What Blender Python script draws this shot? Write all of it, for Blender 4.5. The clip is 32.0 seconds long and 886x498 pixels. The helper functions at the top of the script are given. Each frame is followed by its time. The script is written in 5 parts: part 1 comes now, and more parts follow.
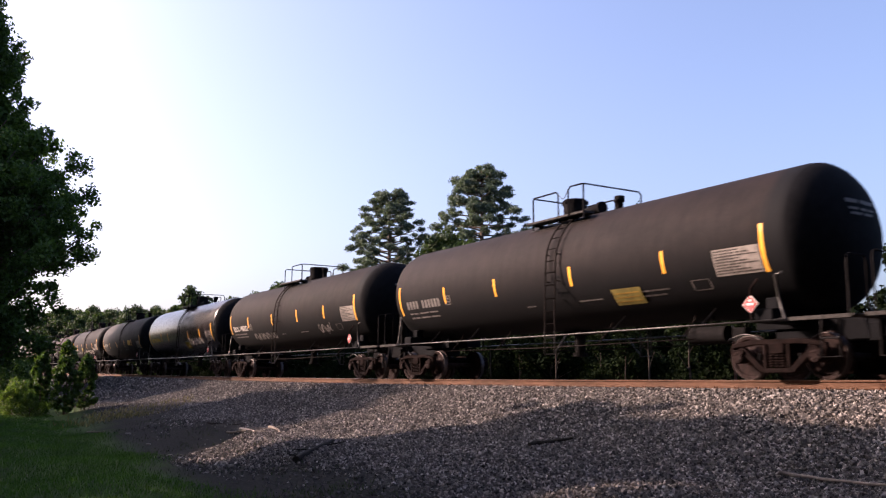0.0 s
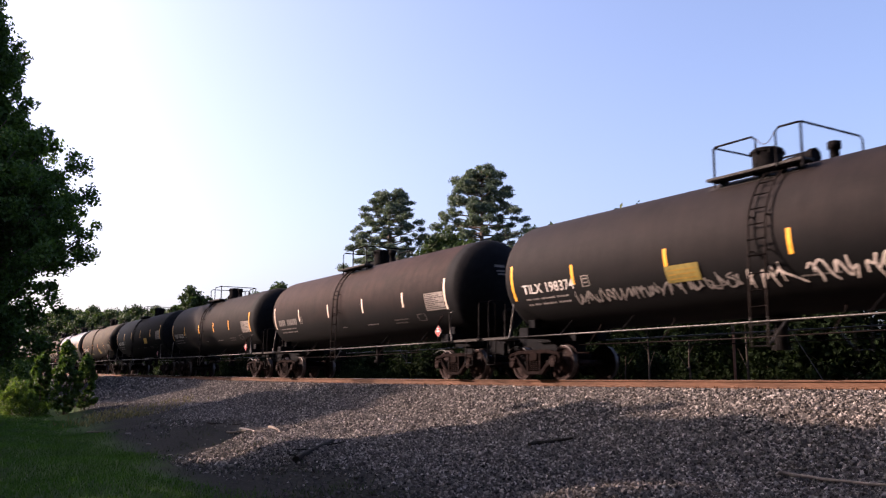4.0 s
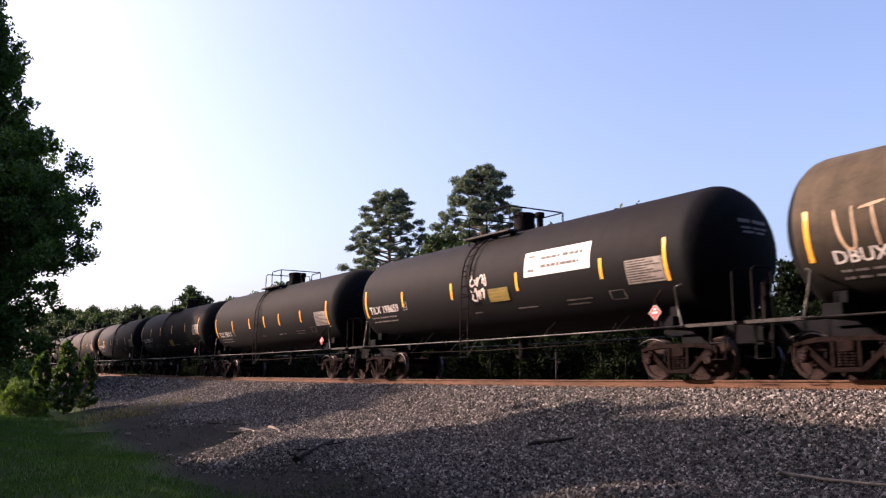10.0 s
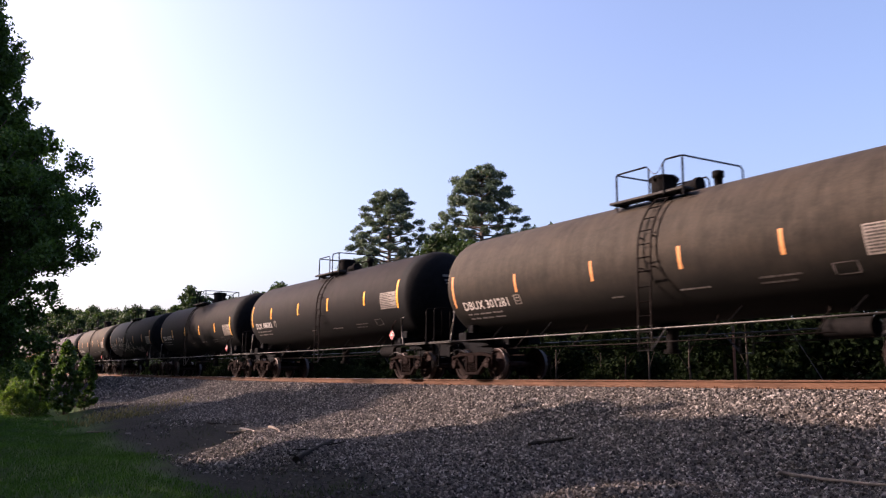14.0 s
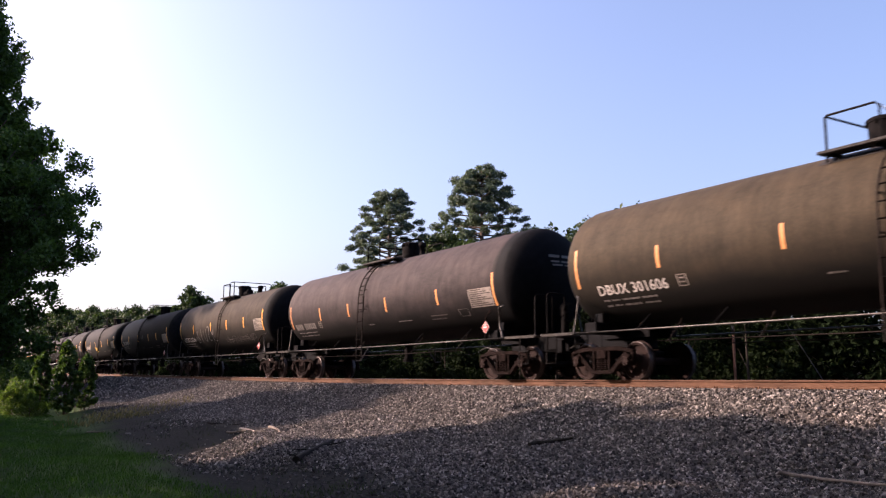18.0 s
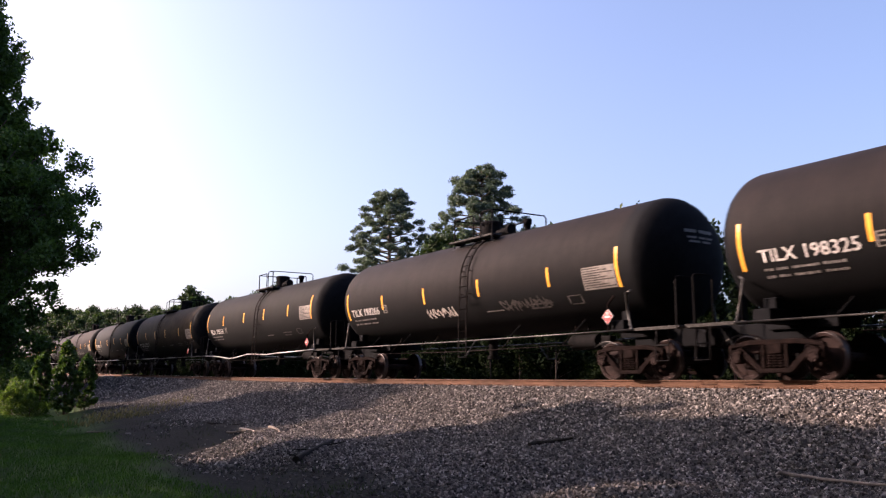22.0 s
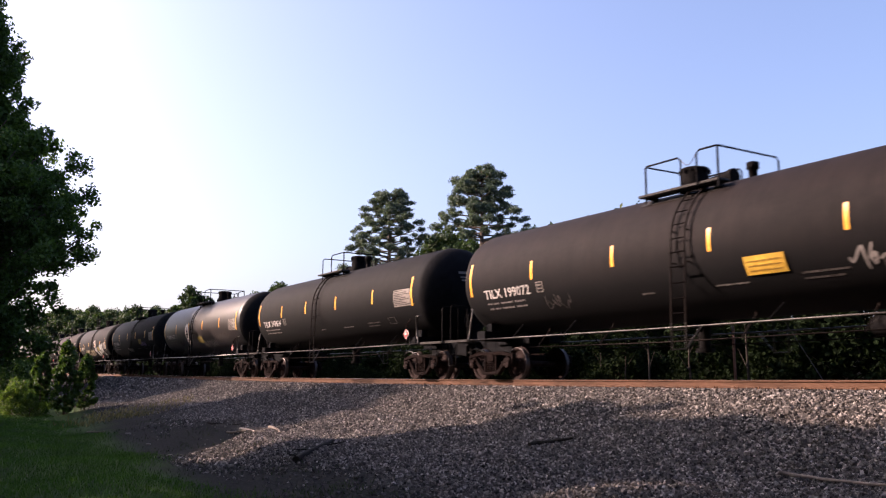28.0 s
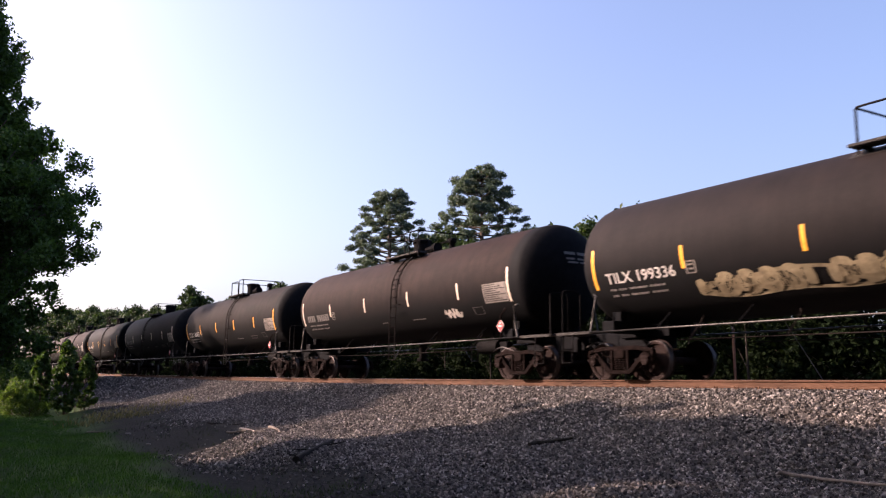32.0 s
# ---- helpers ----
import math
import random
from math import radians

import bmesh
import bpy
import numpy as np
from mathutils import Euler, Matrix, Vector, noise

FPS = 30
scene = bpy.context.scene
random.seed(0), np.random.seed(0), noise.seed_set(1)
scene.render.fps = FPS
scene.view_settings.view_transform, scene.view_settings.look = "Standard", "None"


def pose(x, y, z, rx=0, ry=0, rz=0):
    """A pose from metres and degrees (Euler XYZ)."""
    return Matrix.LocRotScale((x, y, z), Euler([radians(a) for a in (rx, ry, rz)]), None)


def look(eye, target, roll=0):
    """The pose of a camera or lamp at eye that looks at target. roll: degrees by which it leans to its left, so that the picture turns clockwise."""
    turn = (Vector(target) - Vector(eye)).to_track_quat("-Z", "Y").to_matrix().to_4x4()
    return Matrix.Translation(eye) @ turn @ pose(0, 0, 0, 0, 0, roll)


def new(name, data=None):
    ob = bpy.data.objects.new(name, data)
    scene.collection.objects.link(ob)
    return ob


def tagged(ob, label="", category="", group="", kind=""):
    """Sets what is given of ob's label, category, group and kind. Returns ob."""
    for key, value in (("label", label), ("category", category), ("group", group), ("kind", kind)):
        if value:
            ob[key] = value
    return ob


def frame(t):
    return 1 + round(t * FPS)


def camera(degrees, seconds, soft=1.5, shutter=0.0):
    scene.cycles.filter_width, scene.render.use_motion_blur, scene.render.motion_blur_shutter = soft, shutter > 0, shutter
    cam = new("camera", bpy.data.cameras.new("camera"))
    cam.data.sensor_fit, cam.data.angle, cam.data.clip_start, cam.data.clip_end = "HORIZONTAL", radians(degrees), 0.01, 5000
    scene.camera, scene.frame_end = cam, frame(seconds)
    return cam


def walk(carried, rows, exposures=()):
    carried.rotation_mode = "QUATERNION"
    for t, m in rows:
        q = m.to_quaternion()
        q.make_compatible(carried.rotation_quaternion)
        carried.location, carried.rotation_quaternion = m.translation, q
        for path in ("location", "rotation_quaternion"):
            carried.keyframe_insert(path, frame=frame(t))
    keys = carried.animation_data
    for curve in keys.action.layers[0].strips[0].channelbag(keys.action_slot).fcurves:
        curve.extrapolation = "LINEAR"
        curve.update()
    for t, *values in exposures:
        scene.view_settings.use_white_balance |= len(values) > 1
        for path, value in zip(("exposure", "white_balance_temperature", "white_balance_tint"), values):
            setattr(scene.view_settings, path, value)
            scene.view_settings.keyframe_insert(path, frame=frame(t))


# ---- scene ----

# ================= camera =================
YAW, TILT, ROLL = 1.0139, 0.1527, 0.18
EYE = (0.0, -15.665, -0.0625)
AIM = (EYE[0] - math.sin(YAW) * math.cos(TILT), EYE[1] + math.cos(YAW) * math.cos(TILT), EYE[2] + math.sin(TILT))
cam = camera(54.24, 32.0, soft=1.2, shutter=0.12)
walk(cam, [(0, look(EYE, AIM, ROLL)), (32, look(EYE, AIM, ROLL))], exposures=((0, 1.24, 6300, 25.5), (32, 1.24, 6300, 25.5)))

# ================= world, sun, exposure =================
SUN = Vector((-0.615, -0.64, 0.46)).normalized()
world = bpy.data.worlds.new("world")
scene.world = world
world.use_nodes = True
wn = world.node_tree
sky = wn.nodes.new("ShaderNodeTexSky")
sky.sky_type = "NISHITA"
sky.sun_disc = False
sky.sun_elevation = math.asin(SUN.z)
sky.sun_rotation = math.atan2(SUN.x, SUN.y)
sky.air_density, sky.dust_density, sky.ozone_density = 0.82, 5.0, 2.0
wn.links.new(sky.outputs[0], wn.nodes["Background"].inputs[0])
wn.nodes["Background"].inputs[1].default_value = 0.15
sun = new("sun", bpy.data.lights.new("sun", "SUN"))
sun.data.energy, sun.data.angle, sun.data.color = 4.7, radians(0.6), (1.0, 0.77, 0.575)
sun.matrix_world = look((0, 0, 60), Vector((0, 0, 60)) - SUN)


# ================= materials =================
def nodes_of(name):
    m = bpy.data.materials.new(name)
    m.use_nodes = True
    t = m.node_tree
    return m, t, t.nodes["Principled BSDF"]


def node(t, kind, **kw):
    n = t.nodes.new(kind)
    for k, v in kw.items():
        if k == "ins":
            for a, b in v.items():
                n.inputs[a].default_value = b
        elif k == "op":
            n.operation = v
        elif k == "blend":
            n.data_type, n.blend_type = "RGBA", v
    return n


def noise_node(t, scale, detail=4, rough=0.6, stretch=None, coord="Object"):
    tc = node(t, "ShaderNodeTexCoord")
    n = node(t, "ShaderNodeTexNoise", ins={"Scale": scale, "Detail": detail, "Roughness": rough})
    if stretch:
        mp = node(t, "ShaderNodeMapping", ins={"Scale": stretch})
        t.links.new(tc.outputs[coord], mp.inputs[0])
        t.links.new(mp.outputs[0], n.inputs["Vector"])
    else:
        t.links.new(tc.outputs[coord], n.inputs["Vector"])
    return n


def ramp(t, src, stops):
    r = t.nodes.new("ShaderNodeValToRGB")
    e = r.color_ramp.elements
    while len(e) < len(stops):
        e.new(0.5)
    for el, (p, c) in zip(e, stops):
        el.position = p
        el.color = (*c, 1) if len(c) == 3 else c
    t.links.new(src, r.inputs[0])
    return r


def mix(t, fac, a, b, blend="MIX"):
    n = node(t, "ShaderNodeMix", blend=blend)
    for sock, v in ((n.inputs[0], fac), (n.inputs[6], a), (n.inputs[7], b)):
        if isinstance(v, (int, float)):
            sock.default_value = v
        elif isinstance(v, tuple):
            sock.default_value = (*v, 1)
        else:
            t.links.new(v, sock)
    return n.outputs[2]


def bumped(t, p, src, strength, dist):
    b = node(t, "ShaderNodeBump", ins={"Strength": strength, "Distance": dist})
    t.links.new(src, b.inputs["Height"])
    t.links.new(b.outputs[0], p.inputs["Normal"])


def simple(name, a, b, scale, rough=0.7, metal=0.0, bump=0.3, dist=0.01, stretch=None, spec=0.2):
    m, t, p = nodes_of(name)
    n = noise_node(t, scale, 5, 0.65, stretch)
    big = noise_node(t, scale * 0.17, 3, 0.5, stretch)
    r = ramp(t, n.outputs[0], [(0.3, a), (0.7, b)])
    r2 = ramp(t, big.outputs[0], [(0.3, (0.72, 0.72, 0.72)), (0.7, (1.15, 1.12, 1.1))])
    t.links.new(mix(t, 1.0, r.outputs[0], r2.outputs[0], "MULTIPLY"), p.inputs["Base Color"])
    p.inputs["Roughness"].default_value = rough
    p.inputs["Metallic"].default_value = metal
    p.inputs["Specular IOR Level"].default_value = spec
    if bump:
        bumped(t, p, n.outputs[0], bump, dist)
    return m


def tank_paint(name, col, dirt_shade, rough, dirt_shade_top=0.0, coat=0.0, streak=0.35):
    """Weathered tank paint: road film with painted shade that thins upwards, vertical run marks, rust specks."""
    m, t, p = nodes_of(name)
    tc = node(t, "ShaderNodeTexCoord")
    run = noise_node(t, 3.2, 5, 0.7, (1.0, 0.25, 0.22))
    fine = noise_node(t, 26, 4, 0.6)
    cloud = noise_node(t, 0.7, 4, 0.6, (0.6, 1, 1))
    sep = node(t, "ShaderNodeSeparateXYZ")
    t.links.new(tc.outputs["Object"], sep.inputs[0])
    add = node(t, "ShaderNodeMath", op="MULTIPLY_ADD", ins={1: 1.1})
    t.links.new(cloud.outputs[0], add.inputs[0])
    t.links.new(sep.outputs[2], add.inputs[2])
    # black film low on the shell: road grime plus painted shade
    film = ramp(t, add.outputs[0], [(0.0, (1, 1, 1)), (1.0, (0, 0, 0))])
    mr = node(t, "ShaderNodeMapRange", ins={1: dirt_shade_top + 2.3, 2: dirt_shade_top + 3.4})
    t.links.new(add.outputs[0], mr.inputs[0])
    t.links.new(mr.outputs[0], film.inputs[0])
    var = ramp(t, run.outputs[0], [(0.25, (1 - streak,) * 3), (0.75, (1 + streak * 0.8,) * 3)])
    base = mix(t, 1.0, col, var.outputs[0], "MULTIPLY")
    speck = ramp(t, fine.outputs[0], [(0.35, (0.85, 0.83, 0.82)), (0.68, (1.12, 1.06, 1.0))])
    base = mix(t, 1.0, base, speck.outputs[0], "MULTIPLY")
    spot = noise_node(t, 1.7, 6, 0.72, (0.7, 1, 1.3))
    blotch = ramp(t, spot.outputs[0], [(0.34, (0.66, 0.66, 0.68)), (0.5, (1, 1, 1)), (0.68, (1.28, 1.22, 1.16))])
    base = mix(t, 0.85, base, blotch.outputs[0], "MULTIPLY")
    col2 = mix(t, film.outputs[0], base, dirt_shade)
    # soot and painted shade round the forward end, which faces away from the sun
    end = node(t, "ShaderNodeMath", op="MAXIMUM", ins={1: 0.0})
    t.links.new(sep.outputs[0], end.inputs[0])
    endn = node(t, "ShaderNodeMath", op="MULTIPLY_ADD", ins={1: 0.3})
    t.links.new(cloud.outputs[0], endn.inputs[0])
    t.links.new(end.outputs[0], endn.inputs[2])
    soot_shade = node(t, "ShaderNodeMapRange", ins={1: 7.28, 2: 7.52})
    t.links.new(endn.outputs[0], soot_shade.inputs[0])
    col2 = mix(t, soot_shade.outputs[0], col2, (0.0048, 0.0050, 0.0060))
    info = node(t, "ShaderNodeObjectInfo")
    rr = node(t, "ShaderNodeMapRange", ins={3: 0.82, 4: 1.2})
    t.links.new(info.outputs["Random"], rr.inputs[0])
    hsv = node(t, "ShaderNodeHueSaturation")
    t.links.new(col2, hsv.inputs["Color"])
    t.links.new(rr.outputs[0], hsv.inputs["Value"])
    t.links.new(hsv.outputs[0], p.inputs["Base Color"])
    ro = node(t, "ShaderNodeMapRange", ins={3: rough - 0.07, 4: rough + 0.1})
    t.links.new(fine.outputs[0], ro.inputs[0])
    t.links.new(ro.outputs[0], p.inputs["Roughness"])
    p.inputs["Specular IOR Level"].default_value = 0.4 if coat else 0.1
    p.inputs["Coat Weight"].default_value = coat
    p.inputs["Coat Roughness"].default_value = 0.15
    bumped(t, p, run.outputs[0], 0.12, 0.01)
    return m


DIRTSHADE = (0.0042, 0.0041, 0.0047)
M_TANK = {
    "brown": tank_paint("brown_tank_paint", (0.0133, 0.0106, 0.0109), DIRTSHADE, 0.74, 0.4),
    "dark": tank_paint("dark_tank_paint", (0.0083, 0.0074, 0.0078), DIRTSHADE, 0.74, 0.4),
    "black": tank_paint("black_tank_paint", (0.0072, 0.0063, 0.0066), DIRTSHADE, 0.72, 0.4),
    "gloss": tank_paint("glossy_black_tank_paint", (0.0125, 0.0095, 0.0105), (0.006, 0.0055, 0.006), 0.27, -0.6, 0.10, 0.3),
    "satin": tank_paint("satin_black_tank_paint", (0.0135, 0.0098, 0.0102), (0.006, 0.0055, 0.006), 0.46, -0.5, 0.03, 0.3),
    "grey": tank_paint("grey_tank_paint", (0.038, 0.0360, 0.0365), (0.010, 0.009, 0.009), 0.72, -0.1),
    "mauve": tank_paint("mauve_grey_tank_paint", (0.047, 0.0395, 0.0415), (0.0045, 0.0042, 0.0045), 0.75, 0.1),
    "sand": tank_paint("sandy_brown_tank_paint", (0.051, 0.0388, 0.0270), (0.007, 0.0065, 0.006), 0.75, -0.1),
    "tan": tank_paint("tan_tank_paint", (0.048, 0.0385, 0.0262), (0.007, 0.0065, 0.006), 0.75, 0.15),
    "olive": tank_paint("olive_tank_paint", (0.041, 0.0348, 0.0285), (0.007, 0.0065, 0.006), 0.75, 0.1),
    "rust": tank_paint("rust_brown_tank_paint", (0.022, 0.0135, 0.0122), DIRTSHADE, 0.75, 0.4),
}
# soot plus painted shade for tank ends and the sills under them
M_HEAD = simple("sooty_shaded_end_steel", (0.0042, 0.0045, 0.0056), (0.0085, 0.0088, 0.0105), 5, 0.8, 0, 0.15, 0.004, None, 0.06)
M_STRIP = simple("yellow_reflective_tape", (0.74, 0.32, 0.03), (0.95, 0.47, 0.06), 14, 0.35, 0, 0.1)
M_STRIPO = simple("faded_orange_tape", (0.46, 0.20, 0.07), (0.64, 0.30, 0.11), 14, 0.5, 0, 0.1)
M_STRIPW = simple("white_reflective_tape", (0.6, 0.5, 0.42), (0.75, 0.62, 0.5), 14, 0.4, 0, 0.1)
M_WHITE = simple("white_lettering_paint", (0.36, 0.335, 0.32), (0.64, 0.61, 0.58), 18, 0.6, 0, 0.05)
M_YELLOWTXT = simple("yellow_lettering_paint", (0.5, 0.32, 0.04), (0.7, 0.46, 0.06), 18, 0.6, 0, 0.05)
M_FADED = simple("faded_lettering_paint", (0.085, 0.078, 0.074), (0.20, 0.185, 0.175), 22, 0.7, 0, 0.05)
M_PRINT = simple("small_white_print", (0.12, 0.11, 0.105), (0.26, 0.24, 0.23), 22, 0.7, 0, 0.05)
M_PANEL = simple("pale_data_panel", (0.15, 0.135, 0.125), (0.30, 0.27, 0.245), 9, 0.7, 0, 0.1)
M_PANELDARK = simple("dark_print", (0.018, 0.016, 0.016), (0.07, 0.06, 0.055), 20, 0.7, 0, 0)
M_SIGNINK = simple("faded_sign_print", (0.22, 0.13, 0.02), (0.32, 0.19, 0.03), 20, 0.7, 0, 0)
M_SIGNY = simple("yellow_sign_paint", (0.42, 0.25, 0.03), (0.60, 0.37, 0.05), 8, 0.6, 0, 0.05)
M_SIGNG = simple("weathered_green_yellow_sign", (0.13, 0.105, 0.028), (0.22, 0.175, 0.045), 8, 0.7, 0, 0.05)
M_RED = simple("faded_red_placard_paint", (0.34, 0.05, 0.055), (0.48, 0.10, 0.10), 20, 0.5, 0, 0)
M_BANNER = simple("white_banner_film", (0.62, 0.60, 0.58), (0.82, 0.80, 0.78), 6, 0.5, 0, 0.05)
M_GRAFW = simple("white_spray_paint", (0.36, 0.31, 0.28), (0.66, 0.60, 0.55), 7, 0.7, 0, 0.05)
M_GRAFO = simple("cream_spray_paint", (0.26, 0.18, 0.11), (0.60, 0.44, 0.30), 5, 0.7, 0, 0.05)
M_GRAFG = simple("grey_spray_paint", (0.11, 0.10, 0.095), (0.25, 0.23, 0.22), 7, 0.7, 0, 0.05)
M_GRAFF = simple("worn_away_spray_paint", (0.030, 0.027, 0.026), (0.105, 0.094, 0.090), 5, 0.8, 0, 0.05)
M_GRAFT = simple("buff_spray_paint", (0.15, 0.12, 0.075), (0.36, 0.30, 0.19), 4, 0.75, 0, 0.05)
M_GRAFB = simple("pale_blue_white_spray_paint", (0.17, 0.18, 0.175), (0.56, 0.57, 0.54), 3, 0.7, 0, 0.05)
M_GRAFP = simple("purple_spray_paint", (0.07, 0.05, 0.12), (0.14, 0.11, 0.22), 6, 0.7, 0, 0.05)
M_GRAFGR = simple("green_spray_paint", (0.08, 0.085, 0.02), (0.16, 0.16, 0.05), 6, 0.7, 0, 0.05)
M_IRON = simple("grimy_black_iron", (0.0055, 0.0055, 0.0062), (0.013, 0.0118, 0.0118), 12, 0.9, 0, 0.3, 0.004, None, 0.05)
M_LADDER = simple("grimy_brown_ladder_iron", (0.010, 0.0083, 0.0082), (0.026, 0.0205, 0.019), 12, 0.85, 0, 0.3, 0.004, None, 0.05)
M_WALK = simple("dusty_grey_walkway_steel", (0.014, 0.013, 0.0125), (0.055, 0.05, 0.047), 7, 0.75, 0.1, 0.3, 0.004)
M_RAILPIPE = simple("worn_grey_pipe", (0.032, 0.030, 0.029), (0.085, 0.08, 0.076), 9, 0.42, 0.3, 0.15, 0.002)
M_PIPEBRIGHT = simple("bare_bright_pipe", (0.34, 0.32, 0.30), (0.52, 0.50, 0.48), 9, 0.4, 0.4, 0.15, 0.002)
M_TRUCK = simple("dusty_brown_cast_steel", (0.0025, 0.0018, 0.0018), (0.018, 0.0112, 0.0102), 9, 0.9, 0, 0.4, 0.006, None, 0.04)
M_WHEEL = simple("rusty_wheel_steel", (0.008, 0.005, 0.0047), (0.034, 0.020, 0.018), 6, 0.8, 0, 0.2, 0.004, None, 0.1)
M_TREAD = simple("polished_wheel_tread", (0.06, 0.05, 0.047), (0.12, 0.105, 0.10), 20, 0.45, 0.7, 0)
M_RAIL = simple("rusty_rail_steel", (0.070, 0.037, 0.022), (0.125, 0.066, 0.041), 7, 0.85, 0, 0.4, 0.004, (0.3, 1, 1))
M_RAILTOP = simple("polished_rail_head", (0.22, 0.19, 0.175), (0.38, 0.34, 0.31), 5, 0.32, 0.8, 0.1, 0.002, (0.1, 3, 1))
M_TIE = simple("weathered_timber_sleeper", (0.045, 0.034, 0.028), (0.13, 0.10, 0.085), 9, 0.9, 0, 0.6, 0.01, (3, 0.3, 1))
M_BARK = simple("grey_brown_bark", (0.05, 0.038, 0.03), (0.15, 0.12, 0.10), 6, 0.9, 0, 0.8, 0.03, (1, 1, 0.25))
M_DRYWOOD = simple("bleached_dead_wood", (0.12, 0.10, 0.085), (0.28, 0.24, 0.20), 7, 0.85, 0, 0.5, 0.01, (1, 1, 0.2))
M_DARKWOOD = simple("dark_rotten_wood", (0.008, 0.007, 0.006), (0.03, 0.025, 0.02), 7, 0.9, 0, 0.5, 0.01)
M_DARKBARK = simple("dark_sapling_bark", (0.022, 0.018, 0.015), (0.06, 0.05, 0.042), 6, 0.9, 0, 0.8, 0.03, (1, 1, 0.25))
M_POST = simple("rusty_steel_post", (0.14, 0.07, 0.05), (0.26, 0.14, 0.10), 9, 0.8, 0.1, 0.3, 0.003)
M_WIRE = simple("dull_galvanised_wire", (0.06, 0.058, 0.055), (0.13, 0.125, 0.12), 9, 0.5, 0.6, 0)


def leaf_material(name, lo, hi, rough=0.55, trans=0.35, spec=0.2):
    m, t, p = nodes_of(name)
    geo = node(t, "ShaderNodeNewGeometry")
    big = noise_node(t, 0.35, 3, 0.5)
    r = ramp(t, geo.outputs["Random Per Island"], [(0.0, lo), (1.0, hi)])
    r2 = ramp(t, big.outputs[0], [(0.3, (0.65, 0.7, 0.7)), (0.7, (1.25, 1.2, 1.1))])
    c = mix(t, 1.0, r.outputs[0], r2.outputs[0], "MULTIPLY")
    t.links.new(c, p.inputs["Base Color"])
    p.inputs["Roughness"].default_value = rough
    p.inputs["Specular IOR Level"].default_value = spec
    tr = node(t, "ShaderNodeBsdfTranslucent")
    t.links.new(mix(t, 1.0, c, (1.5, 1.6, 0.6), "MULTIPLY"), tr.inputs[0])
    ms = node(t, "ShaderNodeMixShader", ins={0: trans})
    t.links.new(p.outputs[0], ms.inputs[1])
    t.links.new(tr.outputs[0], ms.inputs[2])
    t.links.new(ms.outputs[0], t.nodes["Material Output"].inputs[0])
    return m


M_LEAF = leaf_material("broadleaf_foliage", (0.025, 0.052, 0.016), (0.066, 0.120, 0.030))
M_LEAFDARK = leaf_material("dark_woodland_foliage", (0.014, 0.026, 0.010), (0.042, 0.070, 0.025), 0.6, 0.2)
M_LEAFLIGHT = leaf_material("bright_shrub_foliage", (0.036, 0.072, 0.014), (0.10, 0.155, 0.034), 0.5, 0.4)
# woodland leaf colour darkened further: the shade under the trees is painted in
M_LEAFSHADE = leaf_material("shade_darkened_undergrowth", (0.0045, 0.0085, 0.0042), (0.013, 0.022, 0.0085), 0.8, 0.1, 0.03)
M_NEEDLE = leaf_material("pine_needles", (0.046, 0.066, 0.056), (0.115, 0.150, 0.120), 0.6, 0.2)
M_GRASS = leaf_material("mown_grass_blades", (0.024, 0.064, 0.013), (0.058, 0.132, 0.027), 0.55, 0.3)
M_DRYGRASS = leaf_material("dry_verge_grass", (0.09, 0.085, 0.045), (0.20, 0.17, 0.10), 0.7, 0.25)


def stone_material():
    m, t, p = nodes_of("crushed_granite")
    geo = node(t, "ShaderNodeNewGeometry")
    info = node(t, "ShaderNodeObjectInfo")
    addr = node(t, "ShaderNodeMath", op="ADD")
    t.links.new(geo.outputs["Random Per Island"], addr.inputs[0])
    t.links.new(info.outputs["Random"], addr.inputs[1])
    fr = node(t, "ShaderNodeMath", op="FRACT")
    t.links.new(addr.outputs[0], fr.inputs[0])
    r = ramp(t, fr.outputs[0], [(0.0, (0.031, 0.028, 0.027)), (0.35, (0.084, 0.077, 0.073)), (0.75, (0.171, 0.155, 0.145)), (1.0, (0.41, 0.375, 0.35))])
    n = noise_node(t, 40, 4, 0.7)
    r2 = ramp(t, n.outputs[0], [(0.3, (0.7, 0.68, 0.66)), (0.7, (1.2, 1.2, 1.2))])
    t.links.new(mix(t, 1.0, r.outputs[0], r2.outputs[0], "MULTIPLY"), p.inputs["Base Color"])
    p.inputs["Roughness"].default_value = 0.85
    p.inputs["Specular IOR Level"].default_value = 0.2
    bumped(t, p, n.outputs[0], 0.4, 0.01)
    return m


M_STONE = stone_material()


